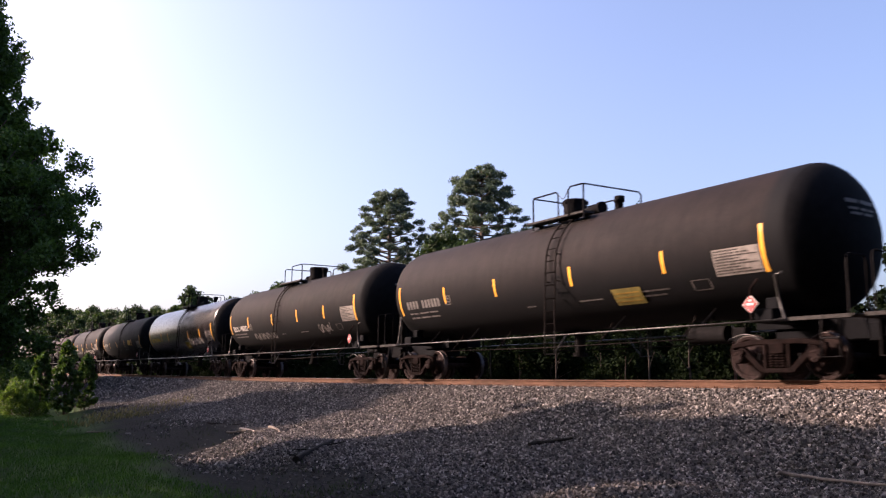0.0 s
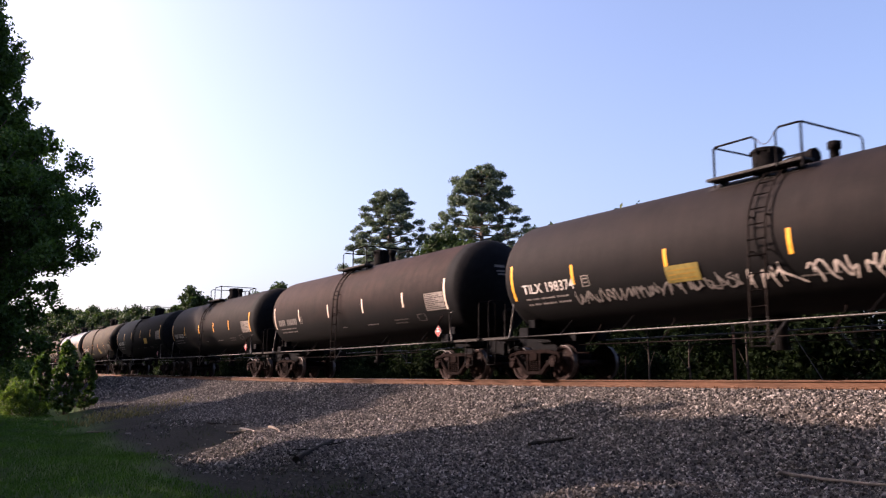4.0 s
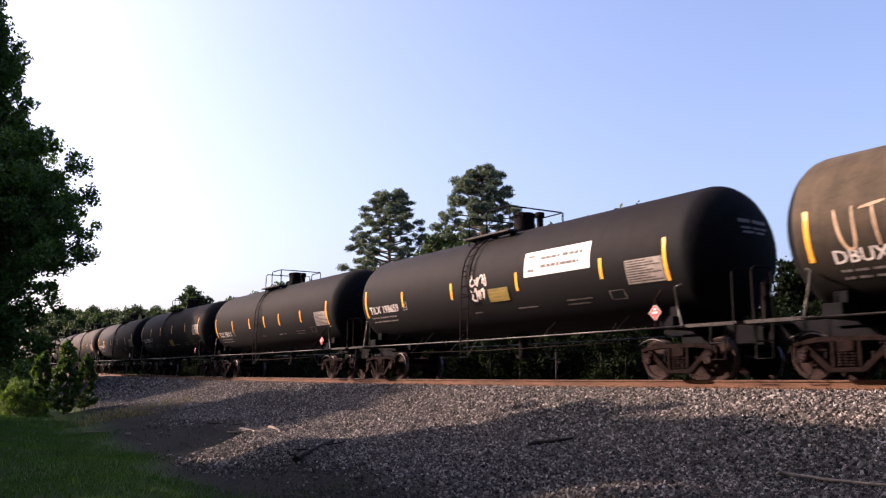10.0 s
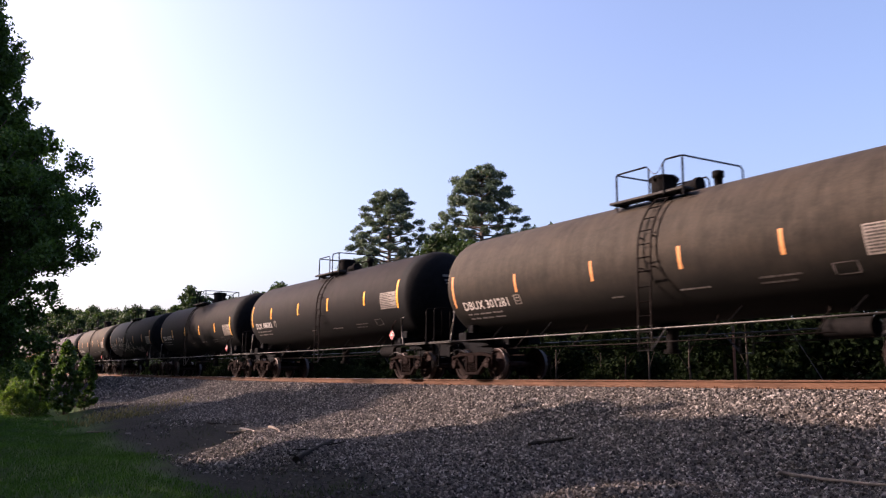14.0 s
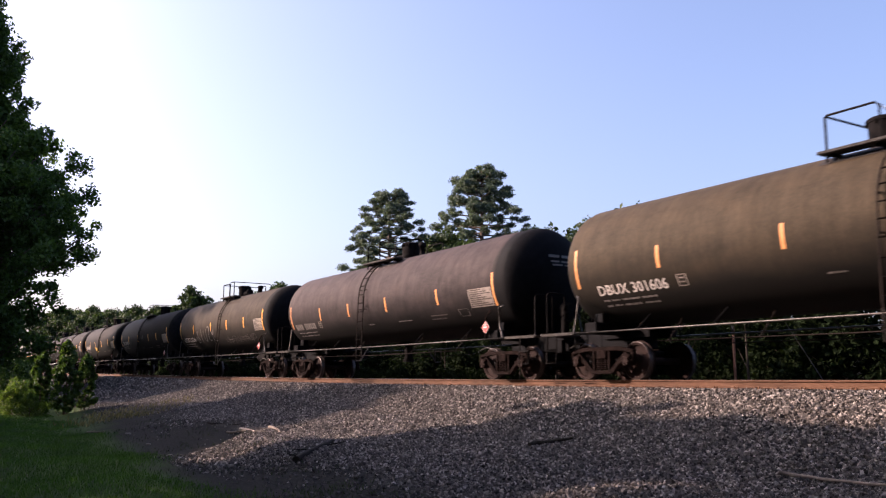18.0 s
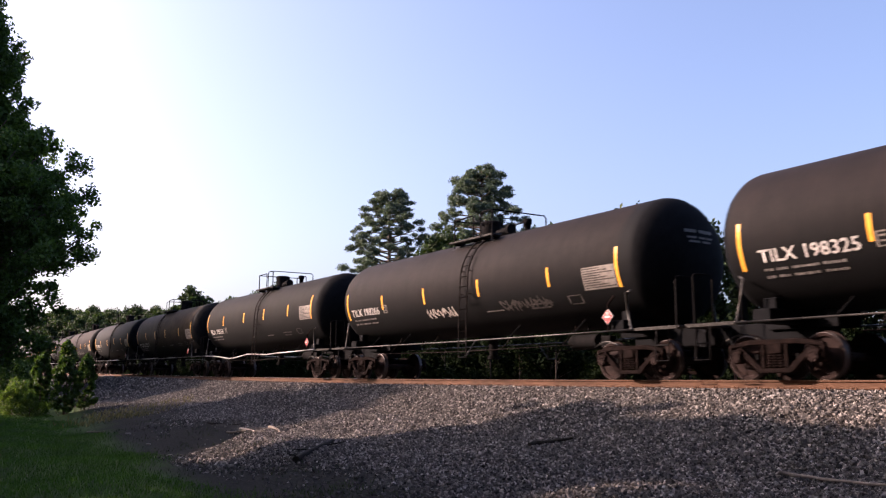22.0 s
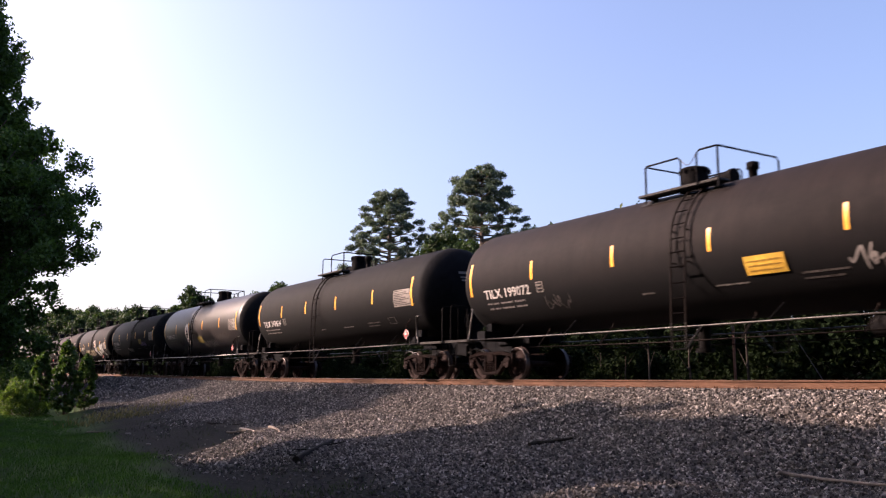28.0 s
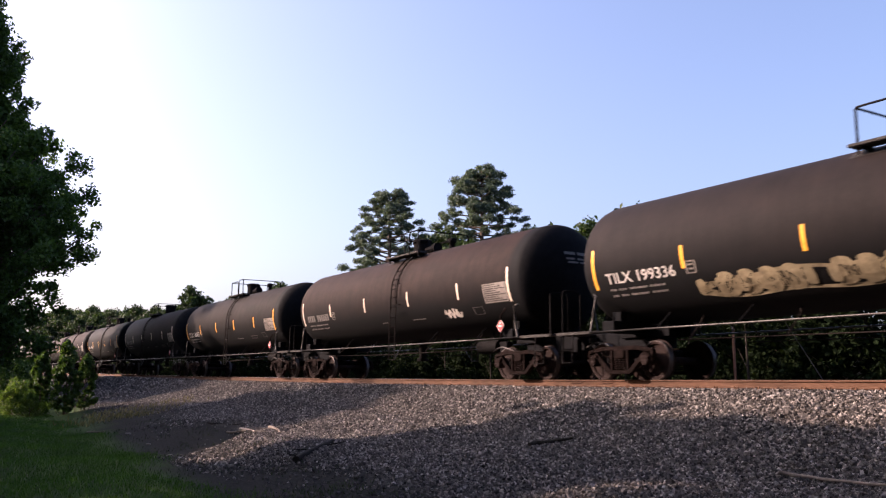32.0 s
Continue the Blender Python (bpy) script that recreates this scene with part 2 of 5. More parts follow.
def ground_material():
    """Gravel bed, bare earth with painted shade in the ditch and soil under the mown grass, split along the verge."""
    m, t, p = nodes_of("ground_gravel_shaded_earth_and_turf")
    tc = node(t, "ShaderNodeTexCoord")
    sep = node(t, "ShaderNodeSeparateXYZ")
    t.links.new(tc.outputs["Object"], sep.inputs[0])
    vor = node(t, "ShaderNodeTexVoronoi", ins={"Scale": 13.0, "Randomness": 1.0})
    t.links.new(tc.outputs["Object"], vor.inputs["Vector"])
    st = ramp(t, vor.outputs["Color"], [(0.0, (0.045, 0.040, 0.037)), (0.5, (0.09, 0.08, 0.073)), (1.0, (0.185, 0.166, 0.15))])
    gap = ramp(t, vor.outputs["Distance"], [(0.35, (1, 1, 1)), (0.75, (0.25, 0.24, 0.23))])
    gravel = mix(t, 1.0, st.outputs[0], gap.outputs[0], "MULTIPLY")
    n1 = noise_node(t, 1.1, 5, 0.65)
    n2 = noise_node(t, 9, 5, 0.7)
    # earth colour lowered to hold the shade that lies in the ditch
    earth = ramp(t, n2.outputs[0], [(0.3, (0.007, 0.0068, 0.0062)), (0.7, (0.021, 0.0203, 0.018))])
    turf = ramp(t, n2.outputs[0], [(0.3, (0.014, 0.030, 0.007)), (0.7, (0.040, 0.072, 0.016))])
    # distance past the verge line, positive on the lawn side
    a = node(t, "ShaderNodeMath", op="MULTIPLY_ADD", ins={1: -0.107, 2: -13.1})
    t.links.new(sep.outputs[0], a.inputs[0])
    b = node(t, "ShaderNodeMath", op="SUBTRACT")
    t.links.new(a.outputs[0], b.inputs[0])
    t.links.new(sep.outputs[1], b.inputs[1])
    c = node(t, "ShaderNodeMath", op="MULTIPLY_ADD", ins={1: 2.0})
    t.links.new(n1.outputs[0], c.inputs[0])
    t.links.new(b.outputs[0], c.inputs[2])
    # the darkened earth reaches over gravel that lies in shade
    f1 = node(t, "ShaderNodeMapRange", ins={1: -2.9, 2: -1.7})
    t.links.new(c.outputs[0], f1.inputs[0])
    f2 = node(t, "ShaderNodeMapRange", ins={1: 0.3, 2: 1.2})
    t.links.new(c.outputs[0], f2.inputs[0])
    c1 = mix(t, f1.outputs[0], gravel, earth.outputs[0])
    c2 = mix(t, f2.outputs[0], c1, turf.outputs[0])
    # woodland floor beyond the track, in the same darkened earth
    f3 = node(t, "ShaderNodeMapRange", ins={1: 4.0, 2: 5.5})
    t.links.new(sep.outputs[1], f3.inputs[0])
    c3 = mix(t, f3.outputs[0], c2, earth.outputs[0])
    t.links.new(c3, p.inputs["Base Color"])
    p.inputs["Roughness"].default_value = 0.95
    p.inputs["Specular IOR Level"].default_value = 0.08
    hh = mix(t, 0.5, vor.outputs["Distance"], n2.outputs[0])
    bumped(t, p, hh, 0.6, 0.04)
    return m


M_GROUND = ground_material()


# ================= mesh helpers =================
def mesh_of(name, verts, faces, mat, smooth=False):
    me = bpy.data.meshes.new(name)
    me.from_pydata([tuple(v) for v in verts], [], [tuple(f) for f in faces])
    mats = mat if isinstance(mat, (list, tuple)) else [mat]
    for mm in mats:
        me.materials.append(mm)
    if smooth:
        me.polygons.foreach_set("use_smooth", [True] * len(me.polygons))
    me.update()
    return me


def mesh_np(name, verts, faces, mat, smooth=False):
    """Fast mesh from arrays; all faces have the same number of corners."""
    verts, faces = np.asarray(verts, np.float32), np.asarray(faces, np.int32)
    me = bpy.data.meshes.new(name)
    k = faces.shape[1]
    me.vertices.add(len(verts))
    me.vertices.foreach_set("co", verts.ravel())
    me.loops.add(faces.size)
    me.loops.foreach_set("vertex_index", faces.ravel())
    me.polygons.add(len(faces))
    me.polygons.foreach_set("loop_start", np.arange(0, faces.size, k, dtype=np.int32))
    me.polygons.foreach_set("use_smooth", np.full(len(faces), smooth))
    me.materials.append(mat)
    me.update(calc_edges=True)
    me.validate()
    return me


def bm_mesh(name, bm, mat, smooth_angle=None):
    me = bpy.data.meshes.new(name)
    if smooth_angle is not None:
        for f in bm.faces:
            f.smooth = True
        for e in bm.edges:
            if len(e.link_faces) == 2 and e.calc_face_angle(0) > radians(smooth_angle):
                e.smooth = False
    bm.to_mesh(me)
    bm.free()
    for mm in (mat if isinstance(mat, (list, tuple)) else [mat]):
        me.materials.append(mm)
    return me


def part(name, data, parent, m=None, label=""):
    ob = new(name, data)
    ob.parent = parent
    if m is not None:
        ob.matrix_basis = m
    if label:
        ob["label"] = label
    return ob


def add_box(bm, c, s, bevel=0.0, m=None):
    r = bmesh.ops.create_cube(bm, size=1.0, matrix=(m or Matrix()) @ Matrix.Translation(c) @ Matrix.Diagonal((*s, 1)))
    if bevel:
        es = list({e for v in r["verts"] for e in v.link_edges})
        bmesh.ops.bevel(bm, geom=es, offset=bevel, segments=1, affect="EDGES")


def add_cyl(bm, a, b, r1, r2=None, seg=10, caps=True):
    a, b = Vector(a), Vector(b)
    d = b - a
    m = Matrix.Translation((a + b) / 2) @ d.to_track_quat("Z", "Y").to_matrix().to_4x4()
    bmesh.ops.create_cone(bm, cap_ends=caps, segments=seg, radius1=r1, radius2=r1 if r2 is None else r2, depth=d.length, matrix=m)


def add_tube(bm, pts, r, seg=6):
    """A pipe along a polyline, mitred at its corners; r may be a list, point by point."""
    pts = [Vector(p) for p in pts]
    rad = r if isinstance(r, (list, tuple)) else [r] * len(pts)
    rings = []
    up = Vector((0.13, 0.21, 0.97))
    for i, p in enumerate(pts):
        d = (pts[min(i + 1, len(pts) - 1)] - pts[max(i - 1, 0)]).normalized()
        u = d.cross(up).normalized()
        w = d.cross(u).normalized()
        rings.append([bm.verts.new(p + rad[i] * (math.cos(k * math.tau / seg) * u + math.sin(k * math.tau / seg) * w)) for k in range(seg)])
    for a, b in zip(rings, rings[1:]):
        for k in range(seg):
            bm.faces.new((a[k], a[(k + 1) % seg], b[(k + 1) % seg], b[k]))
    bm.faces.new(rings[0])
    bm.faces.new(rings[-1])


def lathe(bm, profile, m, seg=24):
    """Turns (axial, radius) pairs about the local x axis."""
    rings = []
    for a, r in profile:
        if r < 1e-5:
            rings.append([bm.verts.new(m @ Vector((a, 0, 0)))])
        else:
            rings.append([bm.verts.new(m @ Vector((a, r * math.cos(k * math.tau / seg), r * math.sin(k * math.tau / seg)))) for k in range(seg)])
    for p, q in zip(rings, rings[1:]):
        for k in range(seg):
            k2 = (k + 1) % seg
            if len(p) == 1 and len(q) == 1:
                continue
            if len(p) == 1:
                bm.faces.new((p[0], q[k2], q[k]))
            elif len(q) == 1:
                bm.faces.new((p[k], p[k2], q[0]))
            else:
                bm.faces.new((p[k], p[k2], q[k2], q[k]))


# ================= the lie of the land =================
S0, Q, RISE = -9.0, 1.6274e-4, 1.3735e-4


def line_y(s):
    u = np.asarray(s, float) - S0
    lo, hi = -190.0, 25.0
    c = np.clip(u, lo, hi)
    return Q * c * c + 2 * Q * c * (u - c)


def line_z(s):
    u = np.minimum(np.asarray(s, float) - S0, 25.0)
    return 1.3 * (1 - np.exp(-RISE * u * u / 1.3))


def smooth(a, b, x):
    k = np.clip((x - a) / (b - a), 0, 1)
    return k * k * (3 - 2 * k)


def ground_z(x, y):
    """Height of the ground: ballast bed, its long gravel shoulder, a ditch, and the lawn."""
    x, y = np.asarray(x, float), np.asarray(y, float)
    d = y - line_y(x)
    z = line_z(x) - 0.215
    near = np.interp(-d, [1.7, 2.2, 4.2, 6.2, 8.2, 9.6, 11.0, 13.0, 40, 4000], [0, -0.10, -0.72, -1.12, -1.36, -1.62, -1.66, -1.52, -1.5, -1.5])
    far = np.interp(d, [1.7, 2.2, 4.0, 6.0, 12.0, 4000], [0, -0.12, -0.7, -0.8, -0.5, 0.0])
    out = z * smooth(260, 60, np.abs(x)) + np.where(d < 0, near, far)
    # the washed-out toe of the gravel, lobed towards the lawn
    bank = smooth(-0.05, 0.3, (x + 20.75) * 0.665 + (y + 9.1) * 0.747 + 0.12 * np.sin(3.1 * y))
    lobe = 0.27 * bank * np.exp(-((x + 18.5) / 4.0) ** 2 - ((d + 8.6) / 1.4) ** 2) + 0.16 * np.exp(-((x + 27) / 5) ** 2 - ((d + 7.2) / 1.2) ** 2)
    fine = 0.05 * np.sin(0.9 * x + 1.3 * d) * np.sin(0.53 * x - 0.8 * d) * smooth(2.0, 4.0, np.abs(d))
    return out + lobe + fine


def coords(*spans):
    out = []
    for a, b, n in spans:
        out += list(np.linspace(a, b, n, endpoint=False))
    return np.array(out + [spans[-1][1]])


gx = coords((-4000, -600, 8), (-600, -120, 40), (-120, -50, 70), (-50, 0, 170), (0, 60, 60), (60, 600, 30), (600, 4000, 8))
gy = coords((-4000, -200, 8), (-200, -24, 30), (-24, -14, 30), (-14, 4, 120), (4, 30, 40), (30, 300, 30), (300, 4000, 8))
GX, GY = np.meshgrid(gx, gy, indexing="ij")
GZ = ground_z(GX, GY)
gv = np.stack([GX, GY, GZ], -1).reshape(-1, 3)
ny = len(gy)
ii, jj = np.meshgrid(np.arange(len(gx) - 1), np.arange(ny - 1), indexing="ij")
base = (ii * ny + jj).ravel()
gf = np.stack([base, base + ny, base + ny + 1, base + 1], 1)
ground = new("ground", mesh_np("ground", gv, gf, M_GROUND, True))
tagged(ground, "gravel railway shoulder falling to a ditch and mown lawn", "ground", kind="structure")


def gz(x, y):
    return float(ground_z(x, y))


# ================= the track =================
track = tagged(new("railway_track"), "rusty rails on timber sleepers in pale ballast", "track", kind="structure")


def rail(side, name):
    prof = [(-0.075, -0.17), (0.075, -0.17), (0.075, -0.155), (0.012, -0.135), (0.010, -0.045), (0.036, -0.035), (0.036, -0.004), (0.028, 0.0), (-0.028, 0.0), (-0.036, -0.004), (-0.036, -0.035), (-0.010, -0.045), (-0.012, -0.135), (-0.075, -0.155)]
    ss = coords((-420, -120, 40), (-120, 20, 140), (20, 420, 24))
    v, f = [], []
    n = len(prof)
    for s in ss:
        y0, z0 = float(line_y(s)), float(line_z(s))
        for a, b in prof:
            v.append((s, y0 + side * 0.7535 + a, z0 + b))
    for i in range(len(ss) - 1):
        for k in range(n):
            f.append((i * n + k, (i + 1) * n + k, (i + 1) * n + (k + 1) % n, i * n + (k + 1) % n))
    me = mesh_of(name, v, f, [M_RAIL, M_RAILTOP])
    for i, p in enumerate(me.polygons):
        if i % n in (6, 7, 8):
            p.material_index = 1
    return part("rail", me, track)


rail(-1, "near_rail")
rail(1, "far_rail")
bm = bmesh.new()
add_box(bm, (0, 0, 0), (0.22, 2.55, 0.17), 0.012)
tie_me = bm_mesh("sleeper", bm, M_TIE)
bm = bmesh.new()
add_box(bm, (0, 0, 0), (0.19, 0.36, 0.016), 0.003)
for dx, dy in ((-0.05, -0.1), (0.05, 0.1), (-0.05, 0.12), (0.05, -0.12)):
    add_box(bm, (dx, dy, 0.022), (0.022, 0.03, 0.035), 0.004)
plate_me = bm_mesh("tie_plate", bm, M_RAIL)
rng = np.random.default_rng(5)
for k, s in enumerate(np.arange(-70, 8, 0.53)):
    y0, z0 = float(line_y(s)), float(line_z(s))
    tie = part("sleeper", tie_me, track, pose(s, y0 + rng.normal(0, 0.03), z0 - 0.272 + rng.normal(0, 0.006), 0, 0, rng.normal(0, 0.8)))
    part("tie_plate", plate_me, track, pose(s, y0 - 0.7535, z0 - 0.178))
far_v, far_f = [], []
for s in np.concatenate([np.arange(-300, -70, 0.53), np.arange(8, 60, 0.53)]):
    b0 = len(far_v)
    y0, z0 = float(line_y(s)), float(line_z(s)) - 0.272
    for sx in (-0.11, 0.11):
        for sy2 in (-1.27, 1.27):
            for sz in (-0.085, 0.085):
                far_v.append((s + sx, y0 + sy2, z0 + sz))
    for q in ((0, 1, 3, 2), (4, 6, 7, 5), (0, 4, 5, 1), (2, 3, 7, 6), (1, 5, 7, 3), (0, 2, 6, 4)):
        far_f.append([b0 + i for i in q])
tagged(part("distant_sleepers", mesh_np("distant_sleepers", far_v, far_f, M_TIE), track), kind="stuff")


# ================= tank cars =================
R, ZC, HALF = 1.53, 2.8592, 7.576
TRUCK = 7.071


def on_tank(x, arc, off=0.006):
    """A point on the near side of the tank: x along the car, arc in metres up the shell from its mid height."""
    a = arc / R
    return (x, -(R + off) * math.cos(a), ZC + (R + off) * math.sin(a))


def arc_of(z):
    return R * math.asin((z - ZC) / R)


def patch(name, x0, x1, z0, z1, mat, off=0.006, thick=0.0, skew=0.0, nz=5, nx=2):
    v, f = [], []
    a0, a1 = arc_of(z0), arc_of(z1)
    for i in range(nx):
        for j in range(nz):
            k = j / (nz - 1)
            v.append(on_tank(x0 + (x1 - x0) * i / (nx - 1) + skew * k, a0 + (a1 - a0) * k, off))
    for i in range(nx - 1):
        for j in range(nz - 1):
            f.append((i * nz + j, (i + 1) * nz + j, (i + 1) * nz + j + 1, i * nz + j + 1))
    return mesh_of(name, v, f, mat)


def bars(name, rows, mat, off=0.008):
    """Unreadable print: rows of (x0, x1, z0, z1)."""
    v, f = [], []
    r = np.random.default_rng(len(rows))
    cut = []
    for x0, x1, z0, z1 in rows:
        # low rows of print break up into words
        x, h = x0, z1 - z0
        if h > 0.12 or x1 - x0 < 3 * h:
            cut.append((x0, x1, z0, z1))
            continue
        while x < x1 - 0.5 * h:
            w = min(h * r.uniform(0.5, 2.4), x1 - x)
            cut.append((x, x + w, z0 + h * r.uniform(0, 0.15), z1 - h * r.uniform(0, 0.2)))
            x += w + h * r.uniform(0.2, 0.5)
    for x0, x1, z0, z1 in cut:
        b0 = len(v)
        for z in (z0, z1):
            for x in (x0, x1):
                v.append(on_tank(x, arc_of(z), off))
        f.append((b0, b0 + 1, b0 + 3, b0 + 2))
    return mesh_of(name, v, f, mat)


def words(text, x0, z0, height, width, mat, slant=0.0, off=0.008):
    """Painted letters laid on the shell."""
    cu = bpy.data.curves.new("letters", "FONT")
    cu.body, cu.size, cu.resolution_u = text, 1.0, 2
    cu.offset = 0.014
    ob = new("letters", cu)
    me = bpy.data.meshes.new_from_object(ob.evaluated_get(bpy.context.evaluated_depsgraph_get()))
    bpy.data.objects.remove(ob)
    co = np.zeros(len(me.vertices) * 3)
    me.vertices.foreach_get("co", co)
    co = co.reshape(-1, 3)
    w, h = np.ptp(co[:, 0]), np.ptp(co[:, 1])
    co[:, 0] = (co[:, 0] - co[:, 0].min()) * width / w
    co[:, 1] = (co[:, 1] - co[:, 1].min()) * height / h
    a0 = arc_of(z0)
    out = np.array([on_tank(x0 + x + slant * y, a0 + y, off) for x, y, _ in co])
    me.vertices.foreach_set("co", out.ravel())
    me.materials.clear()
    me.materials.append(mat)
    me.name = "lettering"
    me.update()
    return me


def strokes(name, lines, width, mat, off=0.010, fade=0.5):
    """Sprayed strokes on the shell: polylines of (x, arc), widest in the middle."""
    v, f = [], []
    for li, pts in enumerate(lines):
        o = off + 0.0015 * (li % 5)
        p = [Vector(q) for q in pts]
        # rounded by corner cutting
        for _ in range(2):
            if len(p) > 2:
                n = [p[0]]
                for a, b in zip(p, p[1:]):
                    n += [a.lerp(b, 0.25), a.lerp(b, 0.75)]
                p = n + [p[-1]]
        fine = [p[0]]
        for a, b in zip(p, p[1:]):
            m = max(1, int((b - a).length / 0.09))
            fine += [a.lerp(b, (k + 1) / m) for k in range(m)]
        p = fine
        b0 = len(v)
        for i, c in enumerate(p):
            d = p[min(i + 1, len(p) - 1)] - p[max(i - 1, 0)]
            nrm = Vector((-d.y, d.x)).normalized() if d.length > 1e-6 else Vector((0, 1))
            k = i / max(1, len(p) - 1)
            w = width * (1 - fade * abs(2 * k - 1) ** 3) / 2
            for sgn in (-1, 1):
                q = c + sgn * w * nrm
                v.append(on_tank(q.x, q.y, o))
        for i in range(len(p) - 1):
            f.append((b0 + 2 * i, b0 + 2 * i + 2, b0 + 2 * i + 3, b0 + 2 * i + 1))
    return mesh_of(name, v, f, mat)


GLYPHS = {
    "H": [[(0, 0), (0.08, 1)], [(0.6, 0), (0.5, 1)], [(0.0, 0.45), (0.6, 0.55)]],
    "O": [[(0.3, 0), (0.0, 0.3), (0.1, 0.9), (0.45, 1), (0.65, 0.5), (0.5, 0.05), (0.25, 0)]],
    "L": [[(0.12, 1.05), (0.0, 0.1), (0.1, 0.0), (0.5, 0.15)]],
    "M": [[(0, 0), (0.15, 1), (0.35, 0.25), (0.6, 1.05), (0.68, 0)]],
    "E": [[(0.5, 1), (0.05, 0.9), (0.05, 0.5), (0.4, 0.55)], [(0.05, 0.5), (0.02, 0.02), (0.55, 0.05)]],
    "R": [[(0.05, 0), (0.1, 1), (0.5, 0.85), (0.45, 0.5), (0.1, 0.5), (0.6, 0)]],
    "S": [[(0.55, 0.95), (0.1, 0.9), (0.1, 0.55), (0.5, 0.45), (0.5, 0.08), (0.0, 0.02)]],
    "T": [[(0.3, 0), (0.32, 1)], [(-0.05, 0.95), (0.7, 1.05)]],
    "B": [[(0.05, 0), (0.1, 1), (0.45, 0.9), (0.1, 0.55), (0.55, 0.35), (0.4, 0.0), (0.02, 0.0)]],
    "I": [[(0.2, 0), (0.3, 1)]],
    "Y": [[(0, 1), (0.25, 0.5), (0.55, 1.05)], [(0.27, 0.5), (0.1, -0.25)]],
    "K": [[(0.05, 0), (0.1, 1)], [(0.55, 1), (0.1, 0.45), (0.6, 0.0)]],
    "G": [[(0.55, 0.9), (0.1, 0.8), (0.02, 0.2), (0.4, 0.0), (0.55, 0.4), (0.3, 0.42)]],
    "A": [[(0, 0), (0.3, 1.05), (0.6, 0)], [(0.1, 0.4), (0.52, 0.42)]],
    "W": [[(0, 1), (0.12, 0), (0.3, 0.75), (0.48, 0), (0.62, 1.05)]],
    "U": [[(0, 1), (0.05, 0.1), (0.45, 0.0), (0.55, 1.02)]],
    "Z": [[(0, 0.95), (0.55, 1), (0.02, 0.05), (0.6, 0.08)]],
    "8": [[(0.3, 0.5), (0.05, 0.8), (0.3, 1), (0.55, 0.8), (0.05, 0.2), (0.3, 0), (0.55, 0.25), (0.3, 0.5)]],
    "9": [[(0.5, 0.6), (0.1, 0.55), (0.1, 0.95), (0.5, 1.0), (0.5, 0.1), (0.2, 0)]],
    "0": [[(0.3, 0), (0.02, 0.5), (0.3, 1), (0.58, 0.5), (0.3, 0)]],
}


def tag_lines(text, x0, z0, size, pitch, seed=0, lean=0.12):
    r = np.random.default_rng(seed)
    out = []
    a0 = arc_of(z0)
    x = x0
    for ch in text:
        h = size * r.uniform(0.85, 1.2)
        dy = r.uniform(-0.08, 0.08) * size
        for g in GLYPHS.get(ch, []):
            out.append([(x + pitch * 1.25 * px + lean * py * h, a0 + dy + py * h) for px, py in g])
        x += pitch
    return out


def scrawl(x0, x1, z, h, n, seed):
    """Illegible quick tag: looping strokes, cell by cell."""
    r = np.random.default_rng(seed)
    a0 = arc_of(z)
    out, x = [], x0
    while x < x1 - 0.1 * h:
        w = h * r.uniform(0.5, 0.9)
        k = int(r.integers(4, 7))
        px = x + w * np.clip(np.linspace(0, 1, k) + r.normal(0, 0.35, k), -0.15, 1.15)
        py = a0 + h * r.permutation(np.linspace(-0.1, 1.05, k)) + r.normal(0, 0.05 * h, k)
        out.append([(float(a), float(b)) for a, b in zip(px, py)])
        x += w * 0.95
    return out


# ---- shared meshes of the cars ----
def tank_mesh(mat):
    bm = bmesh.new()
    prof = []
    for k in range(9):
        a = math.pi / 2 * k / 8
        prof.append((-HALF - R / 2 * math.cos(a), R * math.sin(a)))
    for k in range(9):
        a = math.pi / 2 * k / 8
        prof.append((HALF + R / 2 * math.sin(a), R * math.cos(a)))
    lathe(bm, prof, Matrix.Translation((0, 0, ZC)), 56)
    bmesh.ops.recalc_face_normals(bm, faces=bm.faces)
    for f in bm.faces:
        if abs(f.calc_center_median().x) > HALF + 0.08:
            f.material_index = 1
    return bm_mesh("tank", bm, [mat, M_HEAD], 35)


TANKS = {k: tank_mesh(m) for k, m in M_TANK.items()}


def strip_mesh(mat, z0, z1, w, end=0.0):
    return patch("reflective_strip", -w / 2, w / 2, z0, z1, mat, 0.006, skew=end, nz=7)


STRIPS = {"y": strip_mesh(M_STRIP, 2.66, 3.16, 0.10), "w": strip_mesh(M_STRIPW, 2.66, 3.16, 0.10), "o": strip_mesh(M_STRIPO, 2.66, 3.16, 0.10)}
ENDSTRIPS = {"y": strip_mesh(M_STRIP, 2.42, 3.38, 0.10), "w": strip_mesh(M_STRIPW, 2.42, 3.38, 0.10), "o": strip_mesh(M_STRIPO, 2.42, 3.38, 0.10)}


